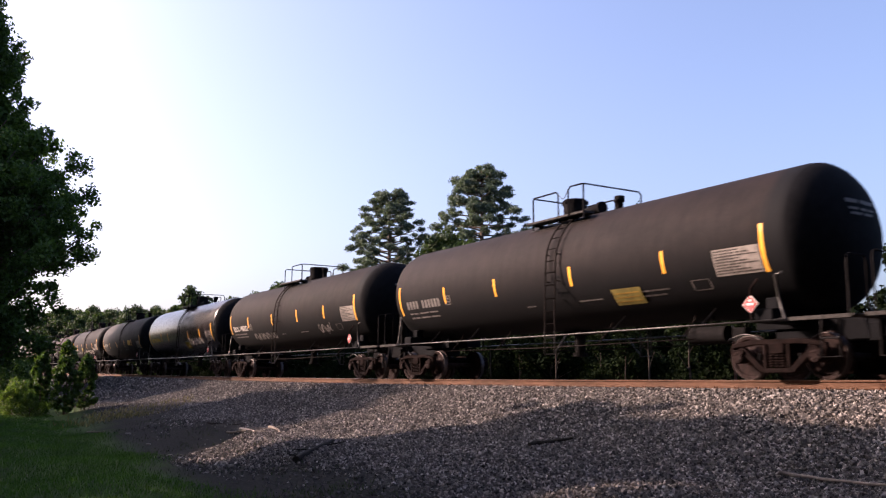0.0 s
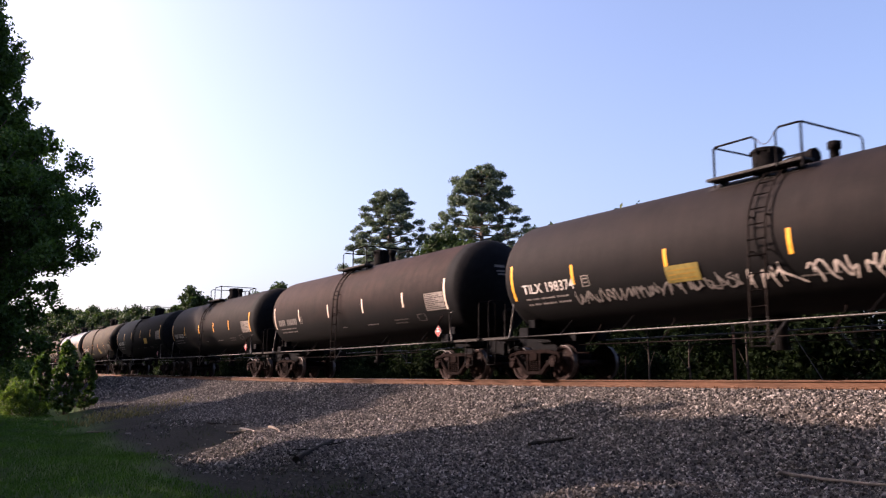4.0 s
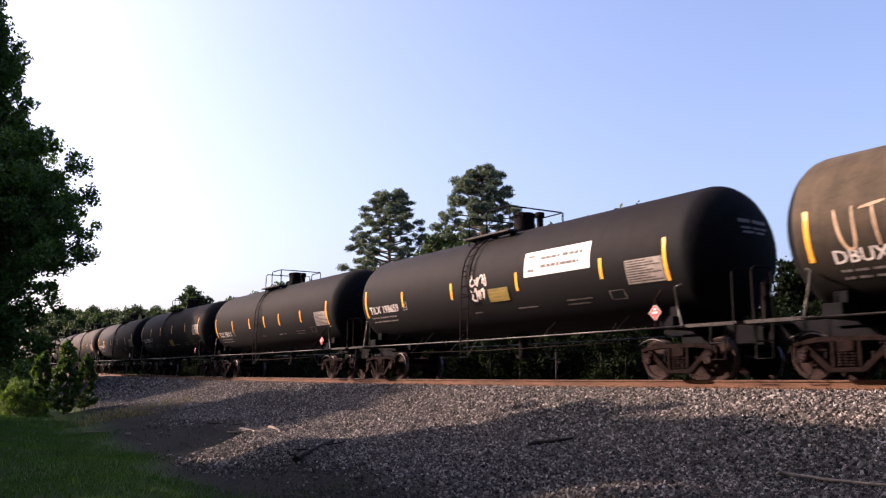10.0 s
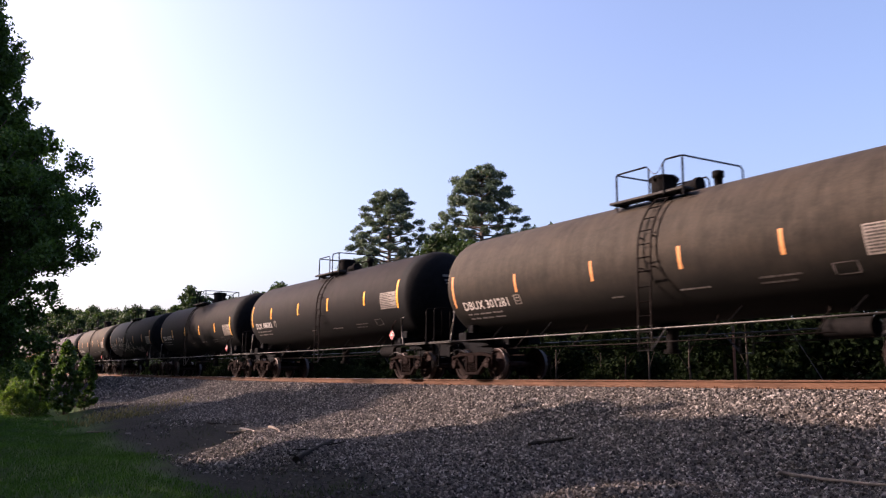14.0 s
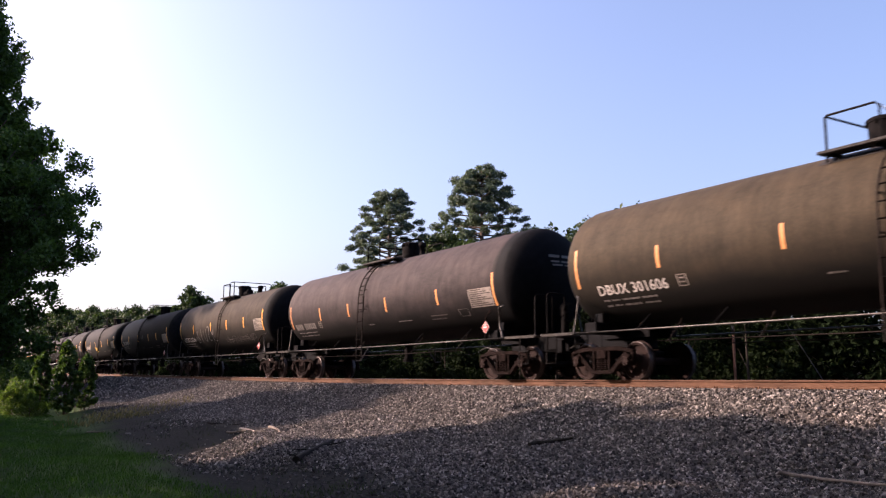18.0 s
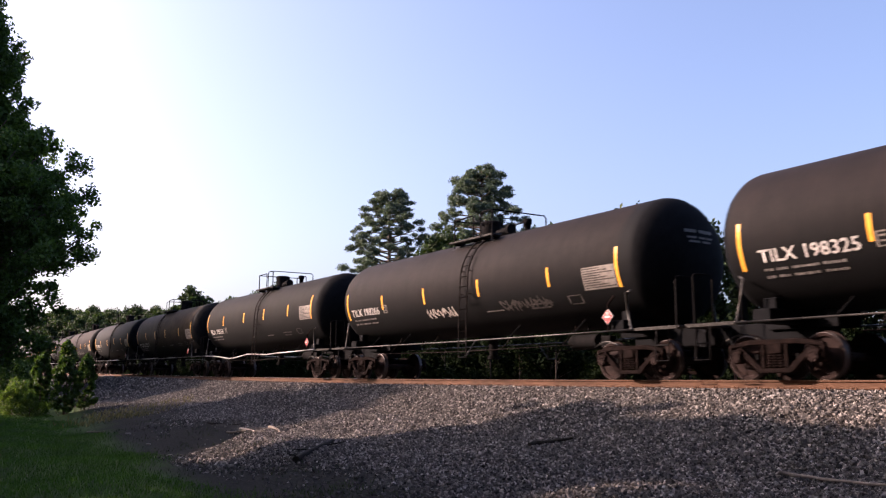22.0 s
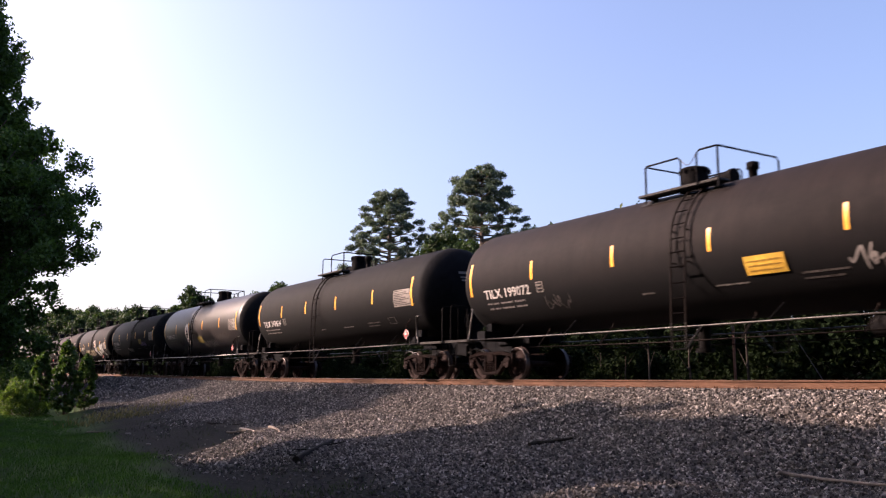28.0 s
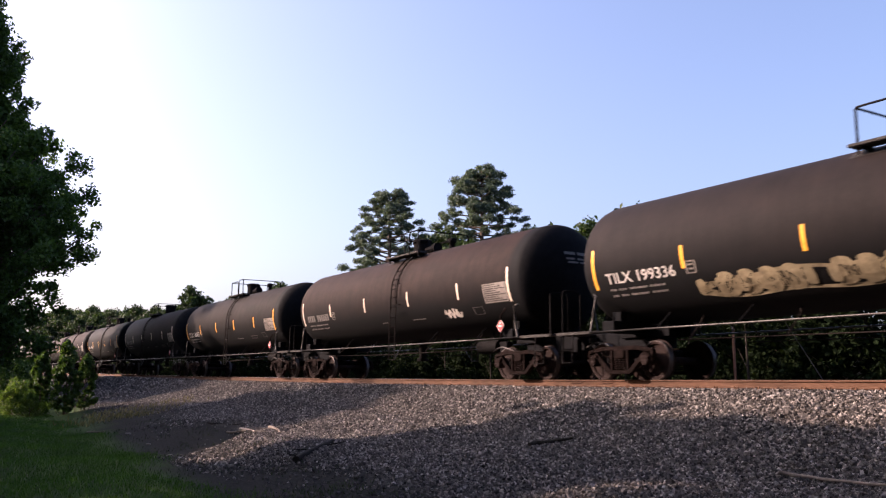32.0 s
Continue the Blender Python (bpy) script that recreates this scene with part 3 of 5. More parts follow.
def ladder_mesh():
    bm = bmesh.new()
    for x in (-0.2, 0.2):
        pts = [(x, -(R + 0.10) * math.cos(a), ZC + (R + 0.10) * math.sin(a)) for a in np.linspace(math.radians(58), 0, 9)]
        pts += [(x, -R - 0.13, 2.0), (x, -R - 0.145, 1.2), (x, -R - 0.15, 0.62)]
        add_tube(bm, pts, 0.022)
    for a in np.linspace(math.radians(52), math.radians(6), 5):
        add_tube(bm, [(-0.2, -(R + 0.1) * math.cos(a), ZC + (R + 0.1) * math.sin(a)), (0.2, -(R + 0.1) * math.cos(a), ZC + (R + 0.1) * math.sin(a))], 0.014)
    for z in (2.72, 2.40, 2.05, 1.72, 1.40, 1.05, 0.64):
        add_tube(bm, [(-0.2, -R - 0.14, z), (0.2, -R - 0.14, z)], 0.016)
    for z in (3.2, 2.5):
        for x in (-0.2, 0.2):
            a = math.asin((z - ZC) / R)
            add_tube(bm, [(x, -R * math.cos(a), z), (x, -(R + 0.12) * math.cos(a), z)], 0.02)
    add_tube(bm, [(0.2, -R - 0.15, 0.66), (0.52, -R - 0.02, 1.12)], 0.02)
    for f in bm.faces:
        if f.calc_center_median().z < 1.2:
            f.material_index = 1
    return bm_mesh("ladder", bm, [M_LADDER, M_RAILPIPE], 40)


LADDER = ladder_mesh()


def pipe(name, pts, r, mat, seg=6):
    bm = bmesh.new()
    add_tube(bm, pts, r, seg)
    return bm_mesh(name, bm, mat, 40)


def rounded(a, b, r=0.14):
    """Inverted U from a foot a to a foot b (x, y, z foot, z top)."""
    (x0, y0, f0, t0), (x1, y1, f1, t1) = a, b
    d = Vector((x1 - x0, y1 - y0, 0)).normalized() * r
    return [(x0, y0, f0), (x0, y0, t0 - r), (x0 + 0.3 * d.x, y0 + 0.3 * d.y, t0 - 0.3 * r), (x0 + d.x, y0 + d.y, t0), (x1 - d.x, y1 - d.y, t1), (x1 - 0.3 * d.x, y1 - 0.3 * d.y, t1 - 0.3 * r), (x1, y1, t1 - r), (x1, y1, f1)]


def platform_parts(turned_round):
    """The valve stands beyond the manway on cars that run turned round, else at the forward end."""
    out = []
    for y in (-0.95, 0.95):
        bm = bmesh.new()
        add_box(bm, (0.35, y, 4.27), (2.4, 0.36, 0.06), 0.008)
        for x in (-0.6, 1.25):
            add_box(bm, (x, y * 0.86, 4.13), (0.08, 0.08, 0.24), 0.006)
        out.append(("walkway", bm_mesh("walkway", bm, M_WALK), "dusty grey walkway"))
    for x in (-0.62, 0.3, 0.85, 1.27):
        bm = bmesh.new()
        add_box(bm, (x, 0, 4.22), (0.09, 2.0, 0.07), 0.008)
        out.append(("cross_bearer", bm_mesh("cross_bearer", bm, M_IRON), ""))
    bm = bmesh.new()
    lathe(bm, [(4.28, 0.0), (4.28, 0.32), (4.88, 0.32), (4.88, 0.34), (4.94, 0.34), (4.97, 0.30), (4.99, 0.18), (5.0, 0)], Matrix.Translation((-0.1, 0, 0)) @ Matrix.Rotation(-math.pi / 2, 4, "Y"), 20)
    for k in range(8):
        a = k * math.tau / 8
        add_box(bm, (-0.1 + 0.345 * math.cos(a), 0.345 * math.sin(a), 4.87), (0.045, 0.045, 0.11), 0.01)
    out.append(("manway", bm_mesh("manway", bm, M_IRON, 40), "black iron manway dome with bolted lid"))
    bm = bmesh.new()
    add_cyl(bm, (0.5, -0.12, 4.47), (1.05, -0.12, 4.53), 0.15, 0.13, 12)
    add_cyl(bm, (1.05, -0.12, 4.53), (1.16, -0.12, 4.53), 0.18, 0.18, 12)
    add_cyl(bm, (0.65, -0.1, 4.34), (0.65, -0.1, 4.52), 0.1, 0.1, 10)
    out.append(("vapour_valve", bm_mesh("vapour_valve", bm, M_IRON, 40), ""))
    x, y = (-0.74, -0.1) if turned_round else (1.2, 0.45)
    bm = bmesh.new()
    lathe(bm, [(4.28, 0.0), (4.28, 0.13), (4.36, 0.13), (4.37, 0.10), (4.74, 0.10), (4.75, 0.14), (4.9, 0.14), (4.92, 0.08), (4.93, 0.0)], Matrix.Translation((x, y, 0)) @ Matrix.Rotation(-math.pi / 2, 4, "Y"), 14)
    out.append(("safety_valve", bm_mesh("safety_valve", bm, M_IRON, 40), ""))
    # one bent rail round the rear end, one round the forward end
    top = 5.0
    rear = [(0.38, -1.0, 4.2), (0.38, -1.0, top - 0.08), (0.3, -1.0, top), (-0.68, -1.0, top), (-0.73, -0.95, top), (-0.73, 0.95, top), (-0.68, 1.0, top), (0.37, 1.0, top), (0.45, 1.0, top - 0.08), (0.45, 1.0, 4.2)]
    fore = [(0.98, -1.15, 4.2), (0.98, -1.15, top - 0.08), (1.06, -1.15, top), (1.5, -1.13, top), (1.55, -1.08, top), (1.55, 0.82, top), (1.55, 0.9, top - 0.08), (1.55, 0.9, 4.05)]
    out.append(("handrail", pipe("handrail", rear, 0.022, M_IRON), ""))
    out.append(("handrail", pipe("handrail", fore, 0.022, M_IRON), ""))
    for px, py in ((-0.72, -0.99), (-0.72, 0.99), (1.54, -1.12)):
        out.append(("rail_post", pipe("rail_post", [(px, py, 4.1), (px, py, top - 0.02)], 0.026, M_IRON), ""))
    chain = [(0.38 + 0.6 * k / 8, -1.0 - 0.15 * k / 8, 4.95 - 0.2 * math.sin(math.pi * k / 8)) for k in range(9)]
    out.append(("gate_chain", pipe("gate_chain", chain, 0.010, M_RAILPIPE, 5), "thin sagging gate chain"))
    return out


PLATFORM = {k: platform_parts(k) for k in (False, True)}


def end_parts():
    """Parts of one car end, at its forward (+x) end."""
    out = []
    bm = bmesh.new()
    add_box(bm, (7.75, 0, 0.98), (2.5, 0.62, 0.42), 0.02)
    add_box(bm, (8.72, 0, 0.9), (0.22, 0.8, 0.36), 0.02)
    for y in (-0.36, 0.36):
        add_box(bm, (6.9, y, 1.28), (1.6, 0.06, 0.5), 0.01)
    out.append(("stub_sill", bm_mesh("stub_sill", bm, M_HEAD), ""))
    bm = bmesh.new()
    # body bolster that cradles the tank
    for s in (-1, 1):
        add_box(bm, (TRUCK, s * 0.75, 1.25), (0.42, 1.3, 0.28), 0.02, Matrix.Translation((0, 0, 0)))
        add_box(bm, (TRUCK, s * 1.0, 1.42), (0.30, 0.24, 0.4), 0.02)
    out.append(("body_bolster", bm_mesh("body_bolster", bm, M_HEAD), ""))
    bm = bmesh.new()
    add_box(bm, (8.98, 0, 0.88), (0.55, 0.14, 0.18), 0.02)
    add_box(bm, (9.16, 0.03, 0.88), (0.2, 0.3, 0.28), 0.04)
    add_cyl(bm, (8.85, 0.12, 0.8), (9.0, 0.12, 0.35), 0.035)
    out.append(("coupler", bm_mesh("coupler", bm, M_TRUCK, 30), "rusty knuckle coupler"))
    bm = bmesh.new()
    add_box(bm, (8.35, -1.22, 1.16), (1.3, 0.42, 0.05), 0.006)
    add_box(bm, (8.35, 1.22, 1.16), (1.3, 0.42, 0.05), 0.006)
    add_box(bm, (8.86, 0, 1.16), (0.3, 2.5, 0.04), 0.006)
    for y in (-1.43, 1.43):
        add_box(bm, (8.2, y, 1.145), (1.5, 0.03, 0.07), 0.004)
    out.append(("end_step_board", bm_mesh("end_step_board", bm, M_WALK), "dusty grey step board"))
    for s in (-1, 1):
        bm = bmesh.new()
        add_tube(bm, [(8.7, s * 1.42, 1.14), (8.72, s * 1.46, 0.42), (8.32, s * 1.46, 0.42), (8.34, s * 1.42, 1.14)], 0.022)
        add_tube(bm, [(8.71, s * 1.45, 0.76), (8.33, s * 1.45, 0.76)], 0.018)
        out.append(("stirrup_step", bm_mesh("stirrup_step", bm, M_IRON, 40), ""))
        out.append(("end_handhold", pipe("end_handhold", rounded((8.84, s * 1.32, 1.16, 2.28), (8.84, s * 0.72, 1.16, 2.28), 0.1), 0.018, M_IRON), ""))
        out.append(("corner_stanchion", pipe("corner_stanchion", [(7.62, s * 1.47, 1.12), (7.5, s * 1.47, 1.55), (7.42, s * 1.45, 2.02), (7.55, s * 1.40, 2.06)], 0.03, M_RAILPIPE), ""))
    return out


ENDS = end_parts()
SIDERAIL = {b: pipe("side_rail", [(-7.65, -1.5, 1.14), (-4, -1.5, 1.13), (0, -1.5, 1.12), (4, -1.5, 1.13), (7.65, -1.5, 1.14)], 0.022, m, 8) for b, m in ((0, M_RAILPIPE), (1, M_PIPEBRIGHT))}
BENTRAIL = pipe("side_rail", [(-7.65, -1.5, 1.14), (-5.5, -1.5, 1.08), (-3.4, -1.5, 0.94), (-2.4, -1.5, 0.98), (-0.6, -1.5, 1.12), (2, -1.5, 1.05), (3.4, -1.5, 1.09), (7.65, -1.5, 1.16)], 0.03, M_PIPEBRIGHT, 8)
STRUT = pipe("rail_strut", [(0, -1.5, 1.13), (0.24, -1.30, 1.48)], 0.022, M_IRON)
bm = bmesh.new()
add_tube(bm, [(-5.2, -1.05, 0.88), (-0.4, -1.05, 0.84), (5.0, -1.05, 0.88)], 0.015)
for x in (-4.9, -2.4, 1.9, 4.6):
    add_tube(bm, [(x, -1.05, 0.86), (x, -0.6, 1.32), (x, -0.5, 1.6)], 0.02)
BRAKEPIPE = bm_mesh("brake_pipe", bm, M_LADDER, 40)
bm = bmesh.new()
add_cyl(bm, (0, 0, 1.5), (0, 0, 0.72), 0.16, 0.13, 14)
add_cyl(bm, (0, 0, 0.72), (0, 0, 0.62), 0.2, 0.2, 14)
add_box(bm, (0, 0, 1.26), (0.8, 0.5, 0.1), 0.02)
add_tube(bm, [(0.1, 0, 0.9), (0.1, -0.85, 0.9)], 0.02)
OUTLET = bm_mesh("bottom_outlet", bm, M_IRON, 40)
bm = bmesh.new()
add_cyl(bm, (4.5, -0.55, 0.98), (5.5, -0.55, 0.98), 0.19, 0.19, 14)
add_box(bm, (5.9, -0.62, 0.95), (0.35, 0.22, 0.3), 0.02)
add_tube(bm, [(5.0, -0.55, 1.1), (5.0, -0.4, 1.5)], 0.03)
RESERVOIR = bm_mesh("air_reservoir", bm, M_IRON, 40)
bm = bmesh.new()
lathe(bm, [(0, 0.26), (0.02, 0.28), (0.04, 0.26), (0.02, 0.24), (0, 0.26)], Matrix.Translation((8.93, -0.3, 1.85)), 18)
for k in range(5):
    a = k * math.tau / 5
    add_cyl(bm, (8.95, -0.3, 1.85), (8.95, -0.3 + 0.26 * math.cos(a), 1.85 + 0.26 * math.sin(a)), 0.012, seg=5)
add_box(bm, (8.86, -0.3, 1.6), (0.12, 0.2, 0.9), 0.02)
HANDBRAKE = bm_mesh("handbrake_wheel", bm, M_IRON, 40)


# ---- trucks ----
def side_frame_mesh():
    """Cast side frame: top bar arched over the journals, diagonal tension members, window with the springs."""
    bm = bmesh.new()
    y, th = 0.0, 0.13

    def prism(poly):
        a = [bm.verts.new((x, y - th / 2, z)) for x, z in poly]
        b = [bm.verts.new((x, y + th / 2, z)) for x, z in poly]
        bm.faces.new(a)
        bm.faces.new(b[::-1])
        n = len(poly)
        for k in range(n):
            bm.faces.new((a[k], b[k], b[(k + 1) % n], a[(k + 1) % n]))

    prism([(-1.10, 0.63), (-0.55, 0.70), (0.55, 0.70), (1.10, 0.63), (1.08, 0.71), (0.60, 0.80), (-0.60, 0.80), (-1.08, 0.71)])
    prism([(-0.36, 0.14), (0.36, 0.14), (0.40, 0.23), (-0.40, 0.23)])
    for s in (-1, 1):
        q = [(s * 0.92, 0.62), (s * 0.80, 0.67), (s * 0.28, 0.22), (s * 0.38, 0.15)]
        prism(q if s > 0 else q[::-1])
        q = [(s * 0.23, 0.22), (s * 0.31, 0.22), (s * 0.31, 0.71), (s * 0.23, 0.71)]
        prism(q if s > 0 else q[::-1])
        q = [(s * 1.04, 0.42), (s * 1.08, 0.42), (s * 1.11, 0.64), (s * 1.02, 0.66)]
        prism(q if s > 0 else q[::-1])
    bmesh.ops.recalc_face_normals(bm, faces=bm.faces)
    bmesh.ops.bevel(bm, geom=list(bm.edges), offset=0.012, segments=1, affect="EDGES")
    return bm_mesh("side_frame", bm, M_TRUCK)


def springs_mesh():
    bm = bmesh.new()
    for x in (-0.13, 0.0, 0.13):
        for k in range(5):
            lathe(bm, [(0, 0.055), (0.02, 0.075), (0.04, 0.055)], Matrix.Translation((x, 0, 0.25 + k * 0.052)) @ Matrix.Rotation(-math.pi / 2, 4, "Y"), 9)
    return bm_mesh("spring_nest", bm, M_TRUCK, 40)


def wheelset_mesh():
    bm = bmesh.new()
    for s in (-1, 1):
        o = s * 0.7
        # tread, flange on the inner side, rim, plate and hub
        prof = [(0.085, 0.0), (0.085, 0.13), (0.045, 0.15), (0.02, 0.26), (0.03, 0.36), (0.075, 0.38), (0.085, 0.44), (0.075, 0.455), (-0.045, 0.46), (-0.05, 0.485), (-0.075, 0.485), (-0.08, 0.45), (-0.075, 0.38), (-0.03, 0.36), (-0.03, 0.26), (-0.08, 0.15), (-0.1, 0.0)]
        lathe(bm, [(o + s * a, r) for a, r in prof], Matrix.Rotation(math.pi / 2, 4, "Z"), 28)
        for k in range(6):
            a = k * math.tau / 6 + 0.3
            add_box(bm, (0.075 * math.cos(a), s * 1.168, 0.075 * math.sin(a)), (0.028, 0.02, 0.028), 0.004)
        add_cyl(bm, (0, s * 0.78, 0), (0, s * 1.155, 0), 0.10, 0.115, 14)
    add_cyl(bm, (0, -0.7, 0), (0, 0.7, 0), 0.085, seg=12)
    bmesh.ops.recalc_face_normals(bm, faces=bm.faces)
    for f in bm.faces:
        c = f.calc_center_median()
        if 0.435 < math.hypot(c.x, c.z) < 0.462:
            f.material_index = 1
    return bm_mesh("wheelset", bm, [M_WHEEL, M_TREAD], 35)


SIDEFRAME, SPRINGS, WHEELSET = side_frame_mesh(), springs_mesh(), wheelset_mesh()
bm = bmesh.new()
add_box(bm, (0, 0, 0.62), (0.38, 2.2, 0.24), 0.03)
add_cyl(bm, (0, 0, 0.7), (0, 0, 0.98), 0.2, seg=16)
BOLSTER = bm_mesh("truck_bolster", bm, M_TRUCK, 40)
bm = bmesh.new()
add_box(bm, (0, 0, 0.10), (0.30, 0.24, 0.10), 0.02)
lathe(bm, [(-0.1, 0.0), (-0.1, 0.13), (0.1, 0.13), (0.1, 0.0)], Matrix.Rotation(math.pi / 2, 4, "Z"), 14)
ADAPTER = bm_mesh("bearing_adapter", bm, M_TRUCK, 40)
bm = bmesh.new()
add_box(bm, (-0.47, 0, 0.46), (0.06, 2.0, 0.12), 0.01)
add_box(bm, (0.47, 0, 0.46), (0.06, 2.0, 0.12), 0.01)
for s in (-1, 1):
    for x in (-0.42, 0.42):
        add_box(bm, (x + 0.08 * (1 if x < 0 else -1) * -1, s * 0.7, 0.46), (0.05, 0.12, 0.3), 0.01)
BRAKEBEAM = bm_mesh("brake_beam", bm, M_IRON)
bm = bmesh.new()
add_tube(bm, [(-0.42 + 0.06 * k, 0, 0.82 + 0.12 * math.sin(math.pi * k / 14)) for k in range(15)], 0.02)
BRAKEROD = bm_mesh("brake_rod", bm, M_RAILPIPE, 40)
WHEELSETS = {-1: [], 1: []}


def truck(parent, x):
    t = part("truck", BOLSTER, parent, pose(x, 0, 0))
    for y in (-1.0, 1.0):
        part("side_frame", SIDEFRAME, t, pose(0, y * 1.02, 0))
        tagged(part("spring_nest", SPRINGS, t, pose(0, y * 1.02, 0)), kind="stuff")
        for s in (-1, 1):
            part("bearing_adapter", ADAPTER, t, pose(s * 0.889, y * 1.02, 0.457))
    part("brake_beam", BRAKEBEAM, t)
    part("brake_rod", BRAKEROD, t, pose(-0.75, -1.06, -0.02))
    for s in (-1, 1):
        WHEELSETS[s].append(part("wheelset", WHEELSET, t, pose(s * 0.889, 0, 0.457)))


FLIP = pose(0, 0, 0, 0, 0, 180)
PANEL = patch("data_panel", 5.95, 7.12, 2.44, 3.0, M_PANEL, 0.008, nz=5)
PANELBAR = bars("panel_print", [(6.0, 7.08 - 0.23 * (k % 3), 2.475 + 0.058 * k, 2.512 + 0.058 * k) for k in range(9)], M_PANELDARK, 0.013)
SMALLPRINT = bars("small_print", [(x0, x1, z, z + 0.055) for z in (2.12, 1.985) for x0, x1 in ((-6.72, -6.5), (-6.44, -6.2), (-6.1, -5.52), (-5.44, -4.98))], M_PRINT)
SIDEPRINT = bars("side_print", [(1.45, 2.3, 1.935, 1.975), (0.6 - 1.3, 0.6 - 0.9, 1.935, 1.975)], M_FADED)
LOADPRINT = bars("load_print", [(3.55, 4.55, 1.99, 2.035), (3.55, 4.4, 1.89, 1.93)], M_GRAFF)
bm_rows = [(-4.34, -4.06, 2.54, 2.57), (-4.34, -4.06, 2.29, 2.32), (-4.34, -4.305, 2.3, 2.56), (-4.095, -4.06, 2.3, 2.56), (-4.27, -4.13, 2.46, 2.50), (-4.27, -4.13, 2.37, 2.41)]
SADDLE = {k: patch("saddle_plate", -0.95 if not k else -1.35, 1.35 if not k else 0.95, 4.06, 4.26, M_WALK, 0.012, nx=4) for k in (False, True)}
PLATEMARK = bars("plate_mark", [(5.2, 5.72, 2.10, 2.125), (5.26, 5.70, 1.90, 1.925), (5.2, 5.235, 1.92, 2.11), (5.685, 5.72, 1.92, 2.11)], M_GRAFF)
BOXMARK = bars("box_mark", bm_rows, M_PANEL)


def head_print():
    """Unreadable small print on the tank's forward head."""
    v, f = [], []
    for y0, y1, z0, z1 in ((-0.35, 0.02, 3.44, 3.52), (0.1, 0.62, 3.44, 3.52), (-0.3, 0.0, 3.30, 3.35), (0.08, 0.6, 3.30, 3.35), (-0.25, 0.1, 3.20, 3.25), (0.18, 0.5, 3.20, 3.25)):
        b0 = len(v)
        for y, z in ((y0, z0), (y1, z0), (y1, z1), (y0, z1)):
            q = math.hypot(y, z - ZC) / R
            v.append((HALF + R / 2 * math.sqrt(1 - q * q) + 0.012, y, z))
        f.append((b0, b0 + 1, b0 + 2, b0 + 3))
    return mesh_of("head_print", v, f, M_FADED)


HEADPRINT = head_print()


def diamond(name, h, y, mat):
    v = [(h * math.sin(k * math.pi / 2), y, h * math.cos(k * math.pi / 2)) for k in range(4)]
    v += [(a, y + 0.006, c) for a, b, c in v]
    return mesh_of(name, v, [(0, 1, 2, 3), (7, 6, 5, 4), (0, 4, 5, 1), (1, 5, 6, 2), (2, 6, 7, 3), (3, 7, 4, 0)], mat)


PLACARD = diamond("placard", 0.19, -1.52, M_BANNER)
PLACARDRED = diamond("placard_face", 0.17, -1.528, M_RED)
bm = bmesh.new()
add_box(bm, (0, -1.531, 0), (0.16, 0.004, 0.045))
add_box(bm, (0, -1.531, 0.075), (0.05, 0.004, 0.05))
PLACARDNUM = bm_mesh("placard_number", bm, M_BANNER)
bm = bmesh.new()
add_tube(bm, [(0, -1.50, -0.36), (0, -1.50, 0.3), (0.12, -1.42, 0.5)], 0.03)
PLACARDPOST = bm_mesh("placard_post", bm, M_TRUCK, 40)


COLOUR = {"brown": "grimy brown", "dark": "dark brown", "black": "dirty black", "gloss": "glossy black", "satin": "satin black", "grey": "faded grey", "mauve": "mauve-grey", "sand": "sandy brown", "tan": "dusty tan", "olive": "dusty olive-brown", "rust": "rust-brown"}
CARS = []


def turned(z, z0):
    """The turn about the tank's axis that carries a mark on the near shell from height z0 to z."""
    d = math.asin((z0 - ZC) / R) - math.asin((z - ZC) / R)
    return Matrix.Translation((0, 0, ZC)) @ Matrix.Rotation(d, 4, "X") @ Matrix.Translation((0, 0, -ZC))


